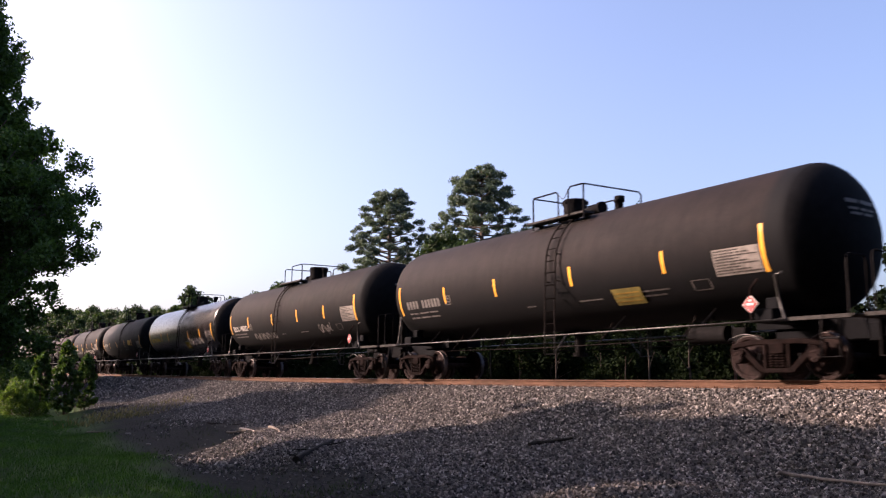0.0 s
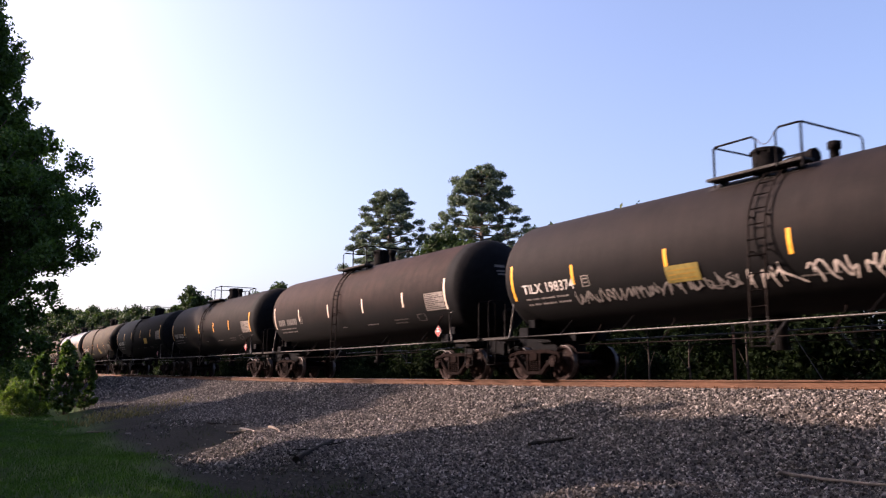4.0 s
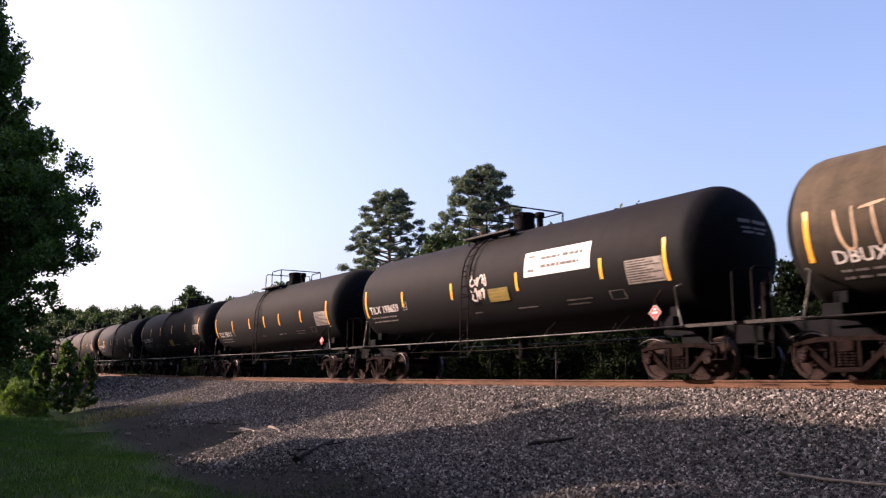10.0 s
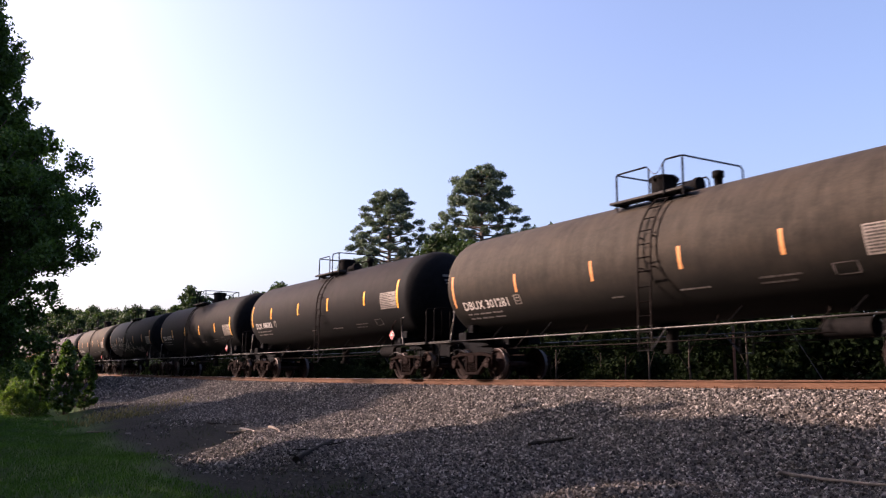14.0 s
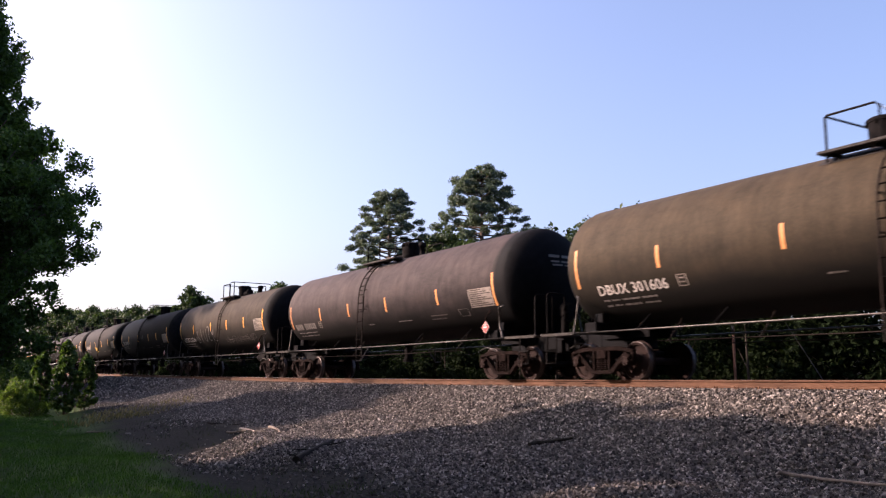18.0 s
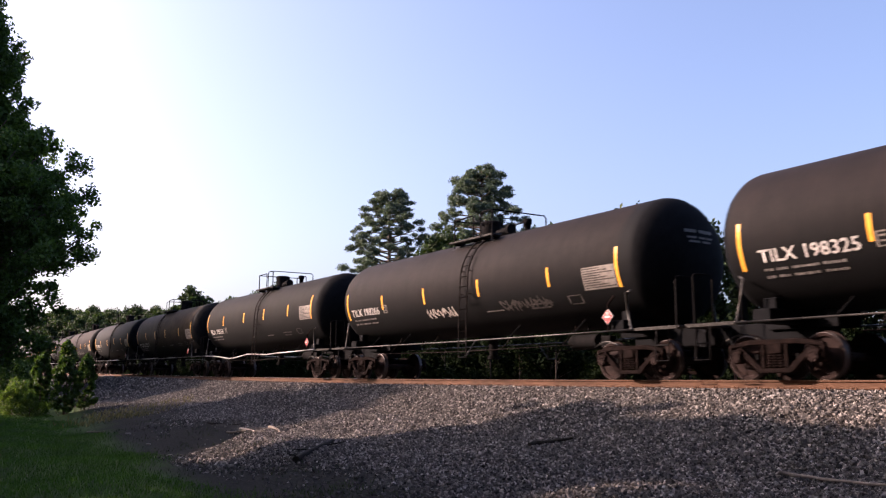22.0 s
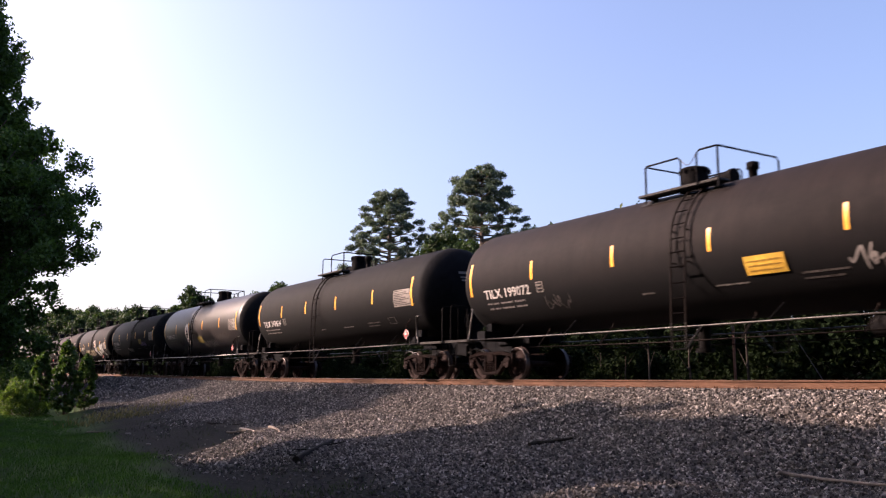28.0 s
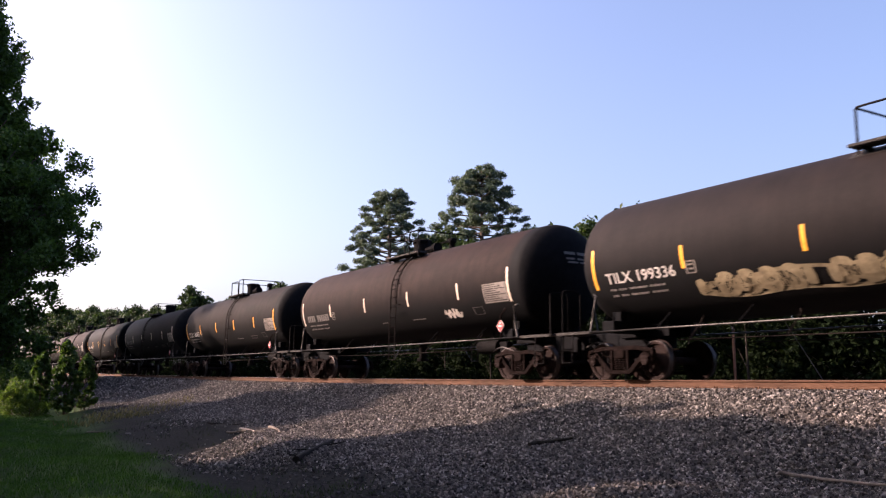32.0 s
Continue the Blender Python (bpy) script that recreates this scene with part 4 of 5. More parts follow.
def tank_car(paint="brown", mark="", flip=False, strip="y", letter="w", sign=None, note="", bright=0, at=(-4.6, -1.6, 1.45, 4.5), high=2.63, low=2.27, span=(-7.0, -4.9)):
    """at, high: the reflective strips along the shell and their height; low, span: the painted number."""
    car = new("tank_car")
    tagged(car, "%s steel tank car on the rails%s" % (COLOUR[paint], ", " + note if note else ""), "tank car", "tank cars of the train")
    part("tank", TANKS[paint], car, None, COLOUR[paint] + " painted shell with black grime and painted-in shade below")
    lift, drop = turned(high, 2.91), turned(low, 2.28)
    for side in (Matrix(), FLIP):
        for x in at:
            part("reflective_strip", STRIPS[strip], car, side @ lift @ pose(x, 0, 0))
        for x in (-7.42, 7.2):
            part("end_strip", ENDSTRIPS[strip], car, side @ lift @ pose(x, 0, 0))
        part("data_panel", PANEL, car, side @ lift, "pale panel of small print")
        tagged(part("panel_print", PANELBAR, car, side @ lift), kind="stuff")
        tagged(part("small_print", SMALLPRINT, car, side @ drop @ pose(span[0] + 6.76, 0, 0)), kind="stuff")
        tagged(part("side_print", SIDEPRINT, car, side), kind="stuff")
        tagged(part("load_print", LOADPRINT, car, side), kind="stuff")
        part("box_mark", BOXMARK, car, side @ drop @ pose(span[1] + 4.64, 0, 0))
        part("plate_mark", PLATEMARK, car, side)
        part("saddle_plate", SADDLE[flip == (side is not FLIP)], car, side, "worn pale plate under the walkway")
        post = part("placard_post", PLACARDPOST, car, side @ pose(6.87, 0, 1.48))
        pl = part("placard", PLACARD, post, None, "white-edged red diamond placard")
        part("placard_face", PLACARDRED, pl)
        part("placard_number", PLACARDNUM, pl)
        part("ladder", LADDER, car, side @ pose((-0.66 if flip else 0.78) * (1 if side is not FLIP else -1), 0, 0))
        tagged(part("head_print", HEADPRINT, car, side), kind="stuff")
        rail_me = BENTRAIL if bright == 2 else SIDERAIL[bright]
        part("side_rail", rail_me, car, side)
        for x in (-5.4, -3.2, 2.9, 5.6):
            part("rail_strut", STRUT, car, side @ pose(x, 0, 0))
        part("brake_pipe", BRAKEPIPE, car, side)
        for name, me, lab in ENDS:
            part(name, me, car, side, lab)
    paintm = M_YELLOWTXT if letter == "y" else M_WHITE
    if mark:
        me = words(mark, span[0], 2.28, 0.27, span[1] - span[0], paintm)
    else:
        w = span[1] - span[0]
        me = bars("reporting_mark", [(span[0] + w * k / 11, span[0] + w * (k + 0.74) / 11, 2.29, 2.54) for k in range(11) if k != 4], M_FADED)
    tagged(part("reporting_mark", me, car, drop, ("yellow" if letter == "y" else "white") + " painted letters and numbers"), kind="stuff")
    tagged(part("reporting_mark", me, car, FLIP @ drop), kind="stuff")
    top = FLIP if flip else Matrix()
    for name, me, lab in PLATFORM[flip]:
        part(name, me, car, top, lab)
    part("bottom_outlet", OUTLET, car)
    part("air_reservoir", RESERVOIR, car, top)
    part("handbrake_wheel", HANDBRAKE, car, FLIP if not flip else Matrix())
    for x in (-TRUCK, TRUCK):
        truck(car, x)
    if sign:
        x, z, kind = sign
        part("sign", patch("sign", x, x + 0.95, z, z + 0.36, M_SIGNY if kind == "y" else M_SIGNG, 0.03), car, None, "yellow rectangular sign of small print")
        tagged(part("sign_print", bars("sign_print", [(x + 0.08, x + 0.87, z + 0.06 + 0.09 * k, z + 0.09 + 0.09 * k) for k in range(3)], M_SIGNINK, 0.035), car), kind="stuff")
    CARS.append(car)
    return car


def spray(car, lines, width, mat, label, off=0.010):
    tagged(part("graffiti", strokes("graffiti", lines, width, mat, off), car, None, label), kind="stuff")


def block(x0, x1, z, h, seed, cell=0.5):
    """Fat bubble letters that cannot be read: an upright and one or two bulges a cell."""
    r = np.random.default_rng(seed)
    a0 = arc_of(z)
    out = []
    for x in np.arange(x0, x1 - 0.3 * cell, cell):
        w = cell * 0.62
        out.append([(x, a0), (x + 0.05 * w, a0 + 0.5 * h), (x, a0 + h)])
        for lo, hi in ((0.0, 0.5), (0.5, 1.0)):
            if r.random() < 0.75:
                out.append([(x, a0 + lo * h), (x + w, a0 + (lo + 0.1) * h), (x + w * r.uniform(0.7, 1), a0 + hi * h), (x, a0 + hi * h)])
    return out


def train():
    W, G, F = "white sprayed graffiti", "grey sprayed scrawl", "faint sprayed scrawl"
    tank_car("dark")
    tank_car("brown", "", False, sign=(2.74, 1.78, "g"), at=(-4.6, -1.9, 1.4, 4.55), high=2.57)
    c = tank_car("brown", "TILX 198282", True, at=(-4.74, -1.49, 1.52, 4.36), span=(-7.05, -4.9))
    spray(c, scrawl(-4.3, -1.4, 1.82, 0.34, 5, 3), 0.06, M_GRAFG, G)
    spray(c, scrawl(3.5, 4.6, 1.85, 0.4, 5, 4), 0.05, M_GRAFG, G)
    c = tank_car("gloss", "WCHX 30082", False, letter="y", sign=(1.2, 1.7, "g"), bright=1, at=(-4.19, -2.46, 2.34, 4.81), high=2.45, low=2.22, span=(-6.95, -4.6))
    spray(c, scrawl(2.3, 4.9, 1.88, 0.42, 5, 8), 0.06, M_GRAFW, W)
    spray(c, scrawl(-2.9, -1.6, 1.75, 0.3, 5, 9), 0.05, M_GRAFF, F)
    c = tank_car("grey", "TAEX 2898", False, sign=(3.0, 2.25, "y"), at=(-4.54, -1.6, 1.58, 4.21), high=2.40, low=2.28, span=(-7.2, -5.42))
    spray(c, scrawl(1.5, 2.9, 2.0, 0.4, 5, 10), 0.04, M_GRAFF, F)
    c = tank_car("brown", "TILX 198374", False, sign=(-1.8, 2.12, "g"), at=(-4.9, -1.75, 1.42, 4.52), high=2.61)
    spray(c, scrawl(-5.0, 0.0, 1.9, 0.32, 5, 11), 0.05, M_GRAFG, G)
    spray(c, scrawl(0.2, 4.5, 1.85, 0.45, 5, 12), 0.055, M_GRAFW, W)
    spray(c, scrawl(4.7, 5.7, 2.1, 0.34, 5, 13), 0.05, M_GRAFW, W)
    tank_car("rust", "", True, "w")
    tank_car("brown", "TILX 198201", True, at=(-4.68, -1.58, 1.24, 3.93), high=2.67, low=2.3, span=(-7.02, -4.92))
    tank_car("brown", "TILX 199975", True, sign=(2.37, 2.24, "y"), at=(-4.57, -1.84, 1.19, 4.35), high=2.9, span=(-6.85, -4.76))
    c = tank_car("tan", "DBUX 300585", True, "o", sign=(1.06, 1.83, "g"), at=(-4.29, -1.49, 1.11, 4.11), high=2.42, low=2.10, span=(-6.99, -4.61))
    spray(c, scrawl(-4.8, -2.6, 1.75, 0.3, 5, 21), 0.08, M_GRAFGR, "dull green sprayed scrawl")
    c = tank_car("satin", "TAEX 1154", True, at=(-4.57, -1.83, 1.15, 4.4), high=2.9, low=2.3, span=(-6.61, -4.87))
    spray(c, scrawl(0.0, 2.2, 1.7, 0.6, 5, 22), 0.06, M_GRAFW, W)
    spray(c, scrawl(-4.4, -3.1, 1.78, 0.36, 5, 23), 0.05, M_GRAFF, F)
    c = tank_car("tan", "DBUX 301393", True, at=(-4.48, -1.5, 1.2, 4.41), high=2.63, low=2.08, span=(-6.97, -4.63))
    cream = "cream sprayed graffiti"
    spray(c, tag_lines("UTE", -6.75, 2.32, 0.68, 0.52, 31, -0.12) + [[(-5.6, arc_of(2.62)), (-5.0, arc_of(2.7))]], 0.06, M_GRAFO, cream)
    spray(c, tag_lines("HOLM", -4.05, 2.17, 1.0, 0.46, 32, -0.1) + [[(-2.25, arc_of(3.03)), (-2.4, arc_of(2.6)), (-1.8, arc_of(2.55)), (-1.75, arc_of(2.35)), (-2.45, arc_of(2.13))], [(-1.5, arc_of(3.12)), (-1.6, arc_of(2.6)), (-1.25, arc_of(2.9)), (-1.33, arc_of(2.25))]], 0.065, M_GRAFO, cream)
    spray(c, tag_lines("88", -0.45, 2.05, 0.8, 0.36, 33), 0.05, M_GRAFW, W)
    spray(c, [[(0.85, arc_of(2.75)), (0.9, arc_of(2.3))]] + tag_lines("HOLM", 1.3, 2.12, 0.86, 0.64, 34, -0.06) + tag_lines("UY", 3.85, 2.15, 0.72, 0.5, 36) + tag_lines("MB", 4.95, 2.2, 0.75, 0.6, 37) + [[(5.5, arc_of(2.2)), (6.1, arc_of(2.3)), (6.4, arc_of(2.07)), (5.9, arc_of(2.05)), (6.3, arc_of(2.25))]], 0.065, M_GRAFO, cream)
    spray(c, scrawl(-4.0, 5.6, 1.75, 0.4, 5, 35), 0.05, M_GRAFG, "grey ghost of older graffiti")
    c = tank_car("black", "TILX 198659", True, sign=(0.34, 2.2, "g"), at=(-4.72, -1.63, 1.71, 5.11), high=2.65, low=2.28, span=(-7.18, -5.07))
    b = part("banner", patch("banner", 2.1, 4.75, 2.72, 3.38, M_BANNER, 0.012, nx=6), c, None, "white banner with grey lettering")
    tagged(part("banner_print", bars("banner_print", [(2.8, 3.6, 3.12, 3.22), (3.7, 4.5, 3.12, 3.22), (2.8, 4.35, 2.9, 3.0), (2.25, 2.55, 2.84, 3.28)], M_FADED, 0.02), b), kind="stuff")
    spray(c, scrawl(-0.55, 0.15, 2.3, 0.36, 5, 41) + scrawl(-0.55, 0.15, 2.7, 0.3, 5, 42), 0.06, M_GRAFW, W)
    tank_car("dark", "TILX 198115", True, at=(-4.66, -2.05, 0.01, 1.95, 4.48), high=2.58, low=2.09, span=(-7.07, -5.1))
    c = tank_car("brown", "TILX 197718", True, sign=(0.25, 1.92, "g"), at=(-4.54, -1.83, 1.17, 4.32), high=2.9, low=2.25, span=(-6.82, -4.82))
    spray(c, scrawl(-3.9, -1.7, 1.85, 0.38, 5, 43), 0.04, M_GRAFF, F)
    c = tank_car("brown", "TILX 195099", False, at=(-4.72, -1.53, 1.48, 4.62), high=2.58, low=2.22, span=(-7.08, -4.94))
    spray(c, scrawl(3.4, 4.15, 1.9, 0.25, 5, 44), 0.06, M_GRAFF, F)
    tank_car("olive", "DBUX 301281", False, "o", at=(-4.26, -1.15, 1.7, 4.29), high=2.62, low=2.05, span=(-7.02, -4.77))
    tank_car("brown", "TILX 198182", False, at=(-4.87, -1.67, 1.39, 4.68), high=2.89)
    tank_car("brown", "TILX 199130", True)
    c = tank_car("dark", "CTCX 731441", True, "o", at=(-4.72, -1.74, 1.71, 4.74), high=2.64, low=2.25, span=(-7.06, -4.99))
    spray(c, tag_lines("H", -3.78, 1.84, 1.1, 0.82, 51, -0.12) + tag_lines("O", -3.1, 1.82, 1.02, 1.1, 52) + tag_lines("MI", -2.95, 1.98, 0.6, 0.42, 54, -0.05) + tag_lines("L", -2.12, 1.86, 0.95, 0.55, 55) + tag_lines("M", -1.72, 1.78, 0.85, 1.1, 56), 0.075, M_GRAFW, W)
    spray(c, [[(-0.33, arc_of(2.74)), (-0.15, arc_of(2.45)), (-0.71, arc_of(1.95)), (-0.3, arc_of(2.2)), (-0.06, arc_of(2.26)), (0.02, arc_of(2.0)), (0.07, arc_of(1.72))], [(-0.75, arc_of(2.6)), (-0.8, arc_of(1.9))]], 0.075, M_GRAFW, W)
    spray(c, [[(0.72, arc_of(2.12)), (0.86, arc_of(2.3)), (0.82, arc_of(2.48)), (0.76, arc_of(2.4)), (0.9, arc_of(1.99)), (1.3, arc_of(2.12))], [(0.64, arc_of(1.73)), (0.9, arc_of(2.0)), (1.68, arc_of(2.0))]], 0.05, M_GRAFW, W)
    spray(c, scrawl(2.4, 4.3, 1.72, 0.5, 5, 53), 0.09, M_GRAFG, "grey sprayed graffiti")
    tank_car("tan", "DBUX 301606", False, "o", at=(-4.67, -1.42, 1.66, 4.67), high=2.72, low=2.02, span=(-6.80, -4.55))
    c = tank_car("mauve", "", True, "o", at=(-4.48, -1.96, 0.92, 4.23), high=2.55, low=2.02, span=(-7.13, -5.13))
    c.scale = (1.045, 1, 1)
    c = tank_car("olive", "CITX 220241", False, at=(-4.54, -1.13, 1.69, 4.47), high=2.7, low=2.02, span=(-6.91, -4.54))
    spray(c, tag_lines("BIUZY", -4.1, 1.92, 0.72, 0.72, 61), 0.06, M_GRAFG, "grey sprayed graffiti")
    spray(c, scrawl(1.0, 3.8, 1.78, 0.42, 5, 62), 0.04, M_GRAFF, F)
    spray(c, scrawl(4.2, 5.3, 1.82, 0.36, 5, 68), 0.05, M_GRAFF, F)
    c = tank_car("black", "TILX 198209", True, at=(-4.69, -1.47, 1.85, 4.27), high=2.62, span=(-7.01, -4.88))
    spray(c, scrawl(-0.3, 0.45, 2.5, 0.36, 5, 63), 0.05, M_GRAFF, F)
    tank_car("brown", "TILX 198325", False, sign=(-1.91, 2.0, "y"), at=(-4.65, -1.84, 1.28, 4.52), span=(-7.01, -4.87))
    c = tank_car("brown", "TILX 198266", False, at=(-4.65, -1.78, 1.34, 4.61), high=2.64, span=(-7.14, -4.96))
    spray(c, scrawl(-1.8, -0.1, 1.95, 0.3, 5, 65), 0.05, M_GRAFW, W)
    spray(c, scrawl(2.3, 4.4, 1.92, 0.32, 5, 69), 0.06, M_PANELDARK, "dark ghost of old graffiti")
    tank_car("dark", "TILX 198054", False, bright=2, at=(-4.59, -1.31, 1.55, 4.62), high=2.92, span=(-6.94, -4.71))
    tank_car("sand", "CTCX 731752", True, at=(-4.61, -1.84, 0.96, 4.39), high=2.7, low=2.0, span=(-7.08, -4.6))
    tank_car("dark", "TCBX 195007", False, at=(-4.65, -1.55, 1.52, 4.45), high=2.64, low=2.3, span=(-7.2, -4.99))
    c = tank_car("rust", "TILX 198640", True)
    spray(c, scrawl(-2.5, 2.5, 1.85, 0.4, 5, 66), 0.06, M_GRAFG, G)
    tank_car("black", "TILX 199527", False, high=2.93)
    c = tank_car("brown", "TILX 199072", False, sign=(2.36, 2.08, "y"), at=(-4.5, -1.38, 1.55, 4.68), high=2.9, low=2.28, span=(-6.78, -4.66))
    spray(c, scrawl(4.6, 6.2, 2.0, 0.4, 5, 67), 0.06, M_GRAFG, G)
    spray(c, scrawl(-4.2, -3.3, 1.85, 0.4, 5, 70), 0.03, M_GRAFF, F)
    tank_car("dark", "TILX 197654", True, at=(-4.55, -1.82, 1.18, 4.35), high=2.9, low=2.3, span=(-6.85, -4.74))
    c = tank_car("satin", "TAEX 1131", True, sign=(-0.08, 1.93, "g"), bright=1, at=(-4.58, -1.7, 1.15, 4.34), high=2.88, low=2.3, span=(-6.86, -5.02))
    v = [on_tank(-1.95 + 0.40 * math.cos(a) * (1 + 0.05 * math.sin(5 * a)), arc_of(2.48) + 0.64 * math.sin(a), 0.05) for a in np.linspace(0, math.tau, 25)[:-1]]
    oval = part("emblem", mesh_of("emblem", v + [on_tank(-1.95, arc_of(2.48), 0.02)], [(k, (k + 1) % 24, 24) for k in range(24)], M_GRAFW), c, None, "pale oval emblem")
    part("emblem_mark", strokes("emblem_mark", [[(-2.0, arc_of(2.48) - 0.4), (-1.9, arc_of(2.48)), (-2.05, arc_of(2.48) + 0.2), (-1.9, arc_of(2.48) + 0.42)], [(-2.15, arc_of(2.3)), (-1.75, arc_of(2.36))], [(-2.2, arc_of(2.48)), (-1.7, arc_of(2.5))], [(-2.12, arc_of(2.7)), (-1.78, arc_of(2.66))]], 0.10, M_PANELDARK, 0.06), oval)
    spray(c, scrawl(0.6, 3.0, 1.7, 0.45, 5, 71), 0.07, M_GRAFG, "grey sprayed graffiti")
    spray(c, scrawl(3.3, 5.6, 2.0, 0.45, 5, 72), 0.05, M_GRAFF, "grey sprayed graffiti")
    spray(c, scrawl(-4.2, -2.8, 1.85, 0.36, 5, 73), 0.04, M_GRAFF, F)
    c = tank_car("brown", "TILX 199004", False, sign=(2.64, 2.24, "g"), at=(-4.53, -1.33, 1.58, 4.74), high=2.89, low=2.28, span=(-6.84, -4.69))
    spray(c, scrawl(3.0, 4.7, 2.1, 0.3, 5, 74), 0.08, M_GRAFP, "purple sprayed scrawl")
    spray(c, scrawl(-1.9, -0.4, 1.8, 0.28, 5, 75), 0.05, M_GRAFW, W)
    c = tank_car("brown", "TILX 199336", False, sign=(2.95, 2.05, "g"), at=(-4.6, -1.61, 1.57, 4.51), low=2.25, span=(-7.04, -4.85))
    fill = [[(x, arc_of(1.91) + 0.05 * math.sin(2.3 * x)) for x in np.arange(-4.35, 0.7, 0.2)]]
    spray(c, fill, 0.54, M_GRAFT, "buff fill of the block-letter graffiti")
    spray(c, block(-4.3, 0.7, 1.8, 0.4, 76, 0.52), 0.24, M_GRAFT, "buff block-letter graffiti")
    spray(c, scrawl(-4.3, 0.5, 1.84, 0.34, 5, 77), 0.022, M_IRON, "dark outline of the graffiti")
    spray(c, tag_lines("LUTE", 2.15, 1.78, 0.74, 0.98, 80, 0.0), 0.50, M_GRAFG, "grey haze round the bubble letters")
    spray(c, tag_lines("LUTE", 2.15, 1.78, 0.74, 0.98, 80, 0.0), 0.33, M_GRAFB, "pale bubble-letter graffiti", 0.02)
    spray(c, scrawl(1.2, 1.85, 2.4, 0.65, 5, 79) + scrawl(1.4, 2.2, 2.0, 0.3, 5, 81), 0.09, M_GRAFW, W)
    c = tank_car("rust", "", False, "w", at=(-4.7, -1.7, 1.5, 4.6))
    spray(c, scrawl(3.6, 4.5, 1.9, 0.28, 5, 83), 0.10, M_GRAFW, W)
    for paint, mark, flip in (("brown", "TILX 198417", False), ("brown", "", True), ("dark", "TILX 198055", False), ("rust", "", False), ("olive", "DBUX 301117", True), ("brown", "", False), ("tan", "", False), ("rust", "", True), ("brown", "", False)):
        tank_car(paint, mark, flip, "y" if mark else "w")


train()
PITCH = 18.1817


def front(t):
    """How far the car that leads the view has come."""
    return -18.11 + 19.805 * t - 0.00609 * t * t + 0.044 * (t - 18.2 + math.sqrt((t - 18.2) ** 2 + 1))


def place(k):
    """The car k's distance behind the first; one car is longer than the rest."""
    return k * PITCH + (0.0 if k < 20 else 0.415 if k == 20 else 0.83)


def car_pose(s):
    y, z = float(line_y(s)), float(line_z(s))
    dy = float(line_y(s + 3) - line_y(s - 3)) / 6
    dz = float(line_z(s + 3) - line_z(s - 3)) / 6
    return pose(s, y, z, 0, -math.degrees(math.atan(dz)), math.degrees(math.atan(dy)))


def motions():
    for k, car in enumerate(CARS):
        walk(car, [(t, car_pose(front(t) - place(k - 1))) for t in range(33)])
    # wheels roll without slipping; all sets on the train turn alike
    for s, sets in WHEELSETS.items():
        rows = []
        for f in range(961):
            t = f / 30
            rows.append((t, pose(s * 0.889, 0, 0.457) @ Matrix.Rotation((front(t) - front(0)) / 0.457, 4, "Y")))
        walk(sets[0], rows)
        lead = sets[0].animation_data
        for w in sets[1:]:
            w.rotation_mode = "QUATERNION"
            w.animation_data_create().action = lead.action
            w.animation_data.action_slot = lead.action_slot


# ================= plants =================
def leaf_cloud(name, centres, radii, n, size, mat, seed, flat=1.0, shell=0.55):
    """Many small leaves round limb ends: clumps at the centres, thicker towards their outside."""
    r = np.random.default_rng(seed)
    centres, radii = np.asarray(centres, float), np.asarray(radii, float)
    w = radii ** 2
    idx = r.choice(len(centres), n, p=w / w.sum())
    d = r.normal(size=(n, 3))
    d /= np.linalg.norm(d, axis=1)[:, None]
    k = r.uniform(shell, 1.0, n) ** 0.8 * r.uniform(0.75, 1.08, n)
    p = centres[idx] + d * (radii[idx] * k)[:, None] * np.array([1, 1, flat])
    a = r.normal(size=(n, 3))
    a /= np.linalg.norm(a, axis=1)[:, None]
    b = np.cross(a, r.normal(size=(n, 3)))
    b /= np.linalg.norm(b, axis=1)[:, None]
    sz = size * r.uniform(0.6, 1.3, n)[:, None]
    q = np.stack([p - a * sz, p + b * sz * 0.55, p + a * sz, p - b * sz * 0.55], 1).reshape(-1, 3)
    f = np.arange(4 * n).reshape(n, 4)
    return mesh_np(name, q, f, mat)


def limb(bm, a, b, r1, r2, seg=7):
    add_cyl(bm, a, b, r1, r2, seg, False)


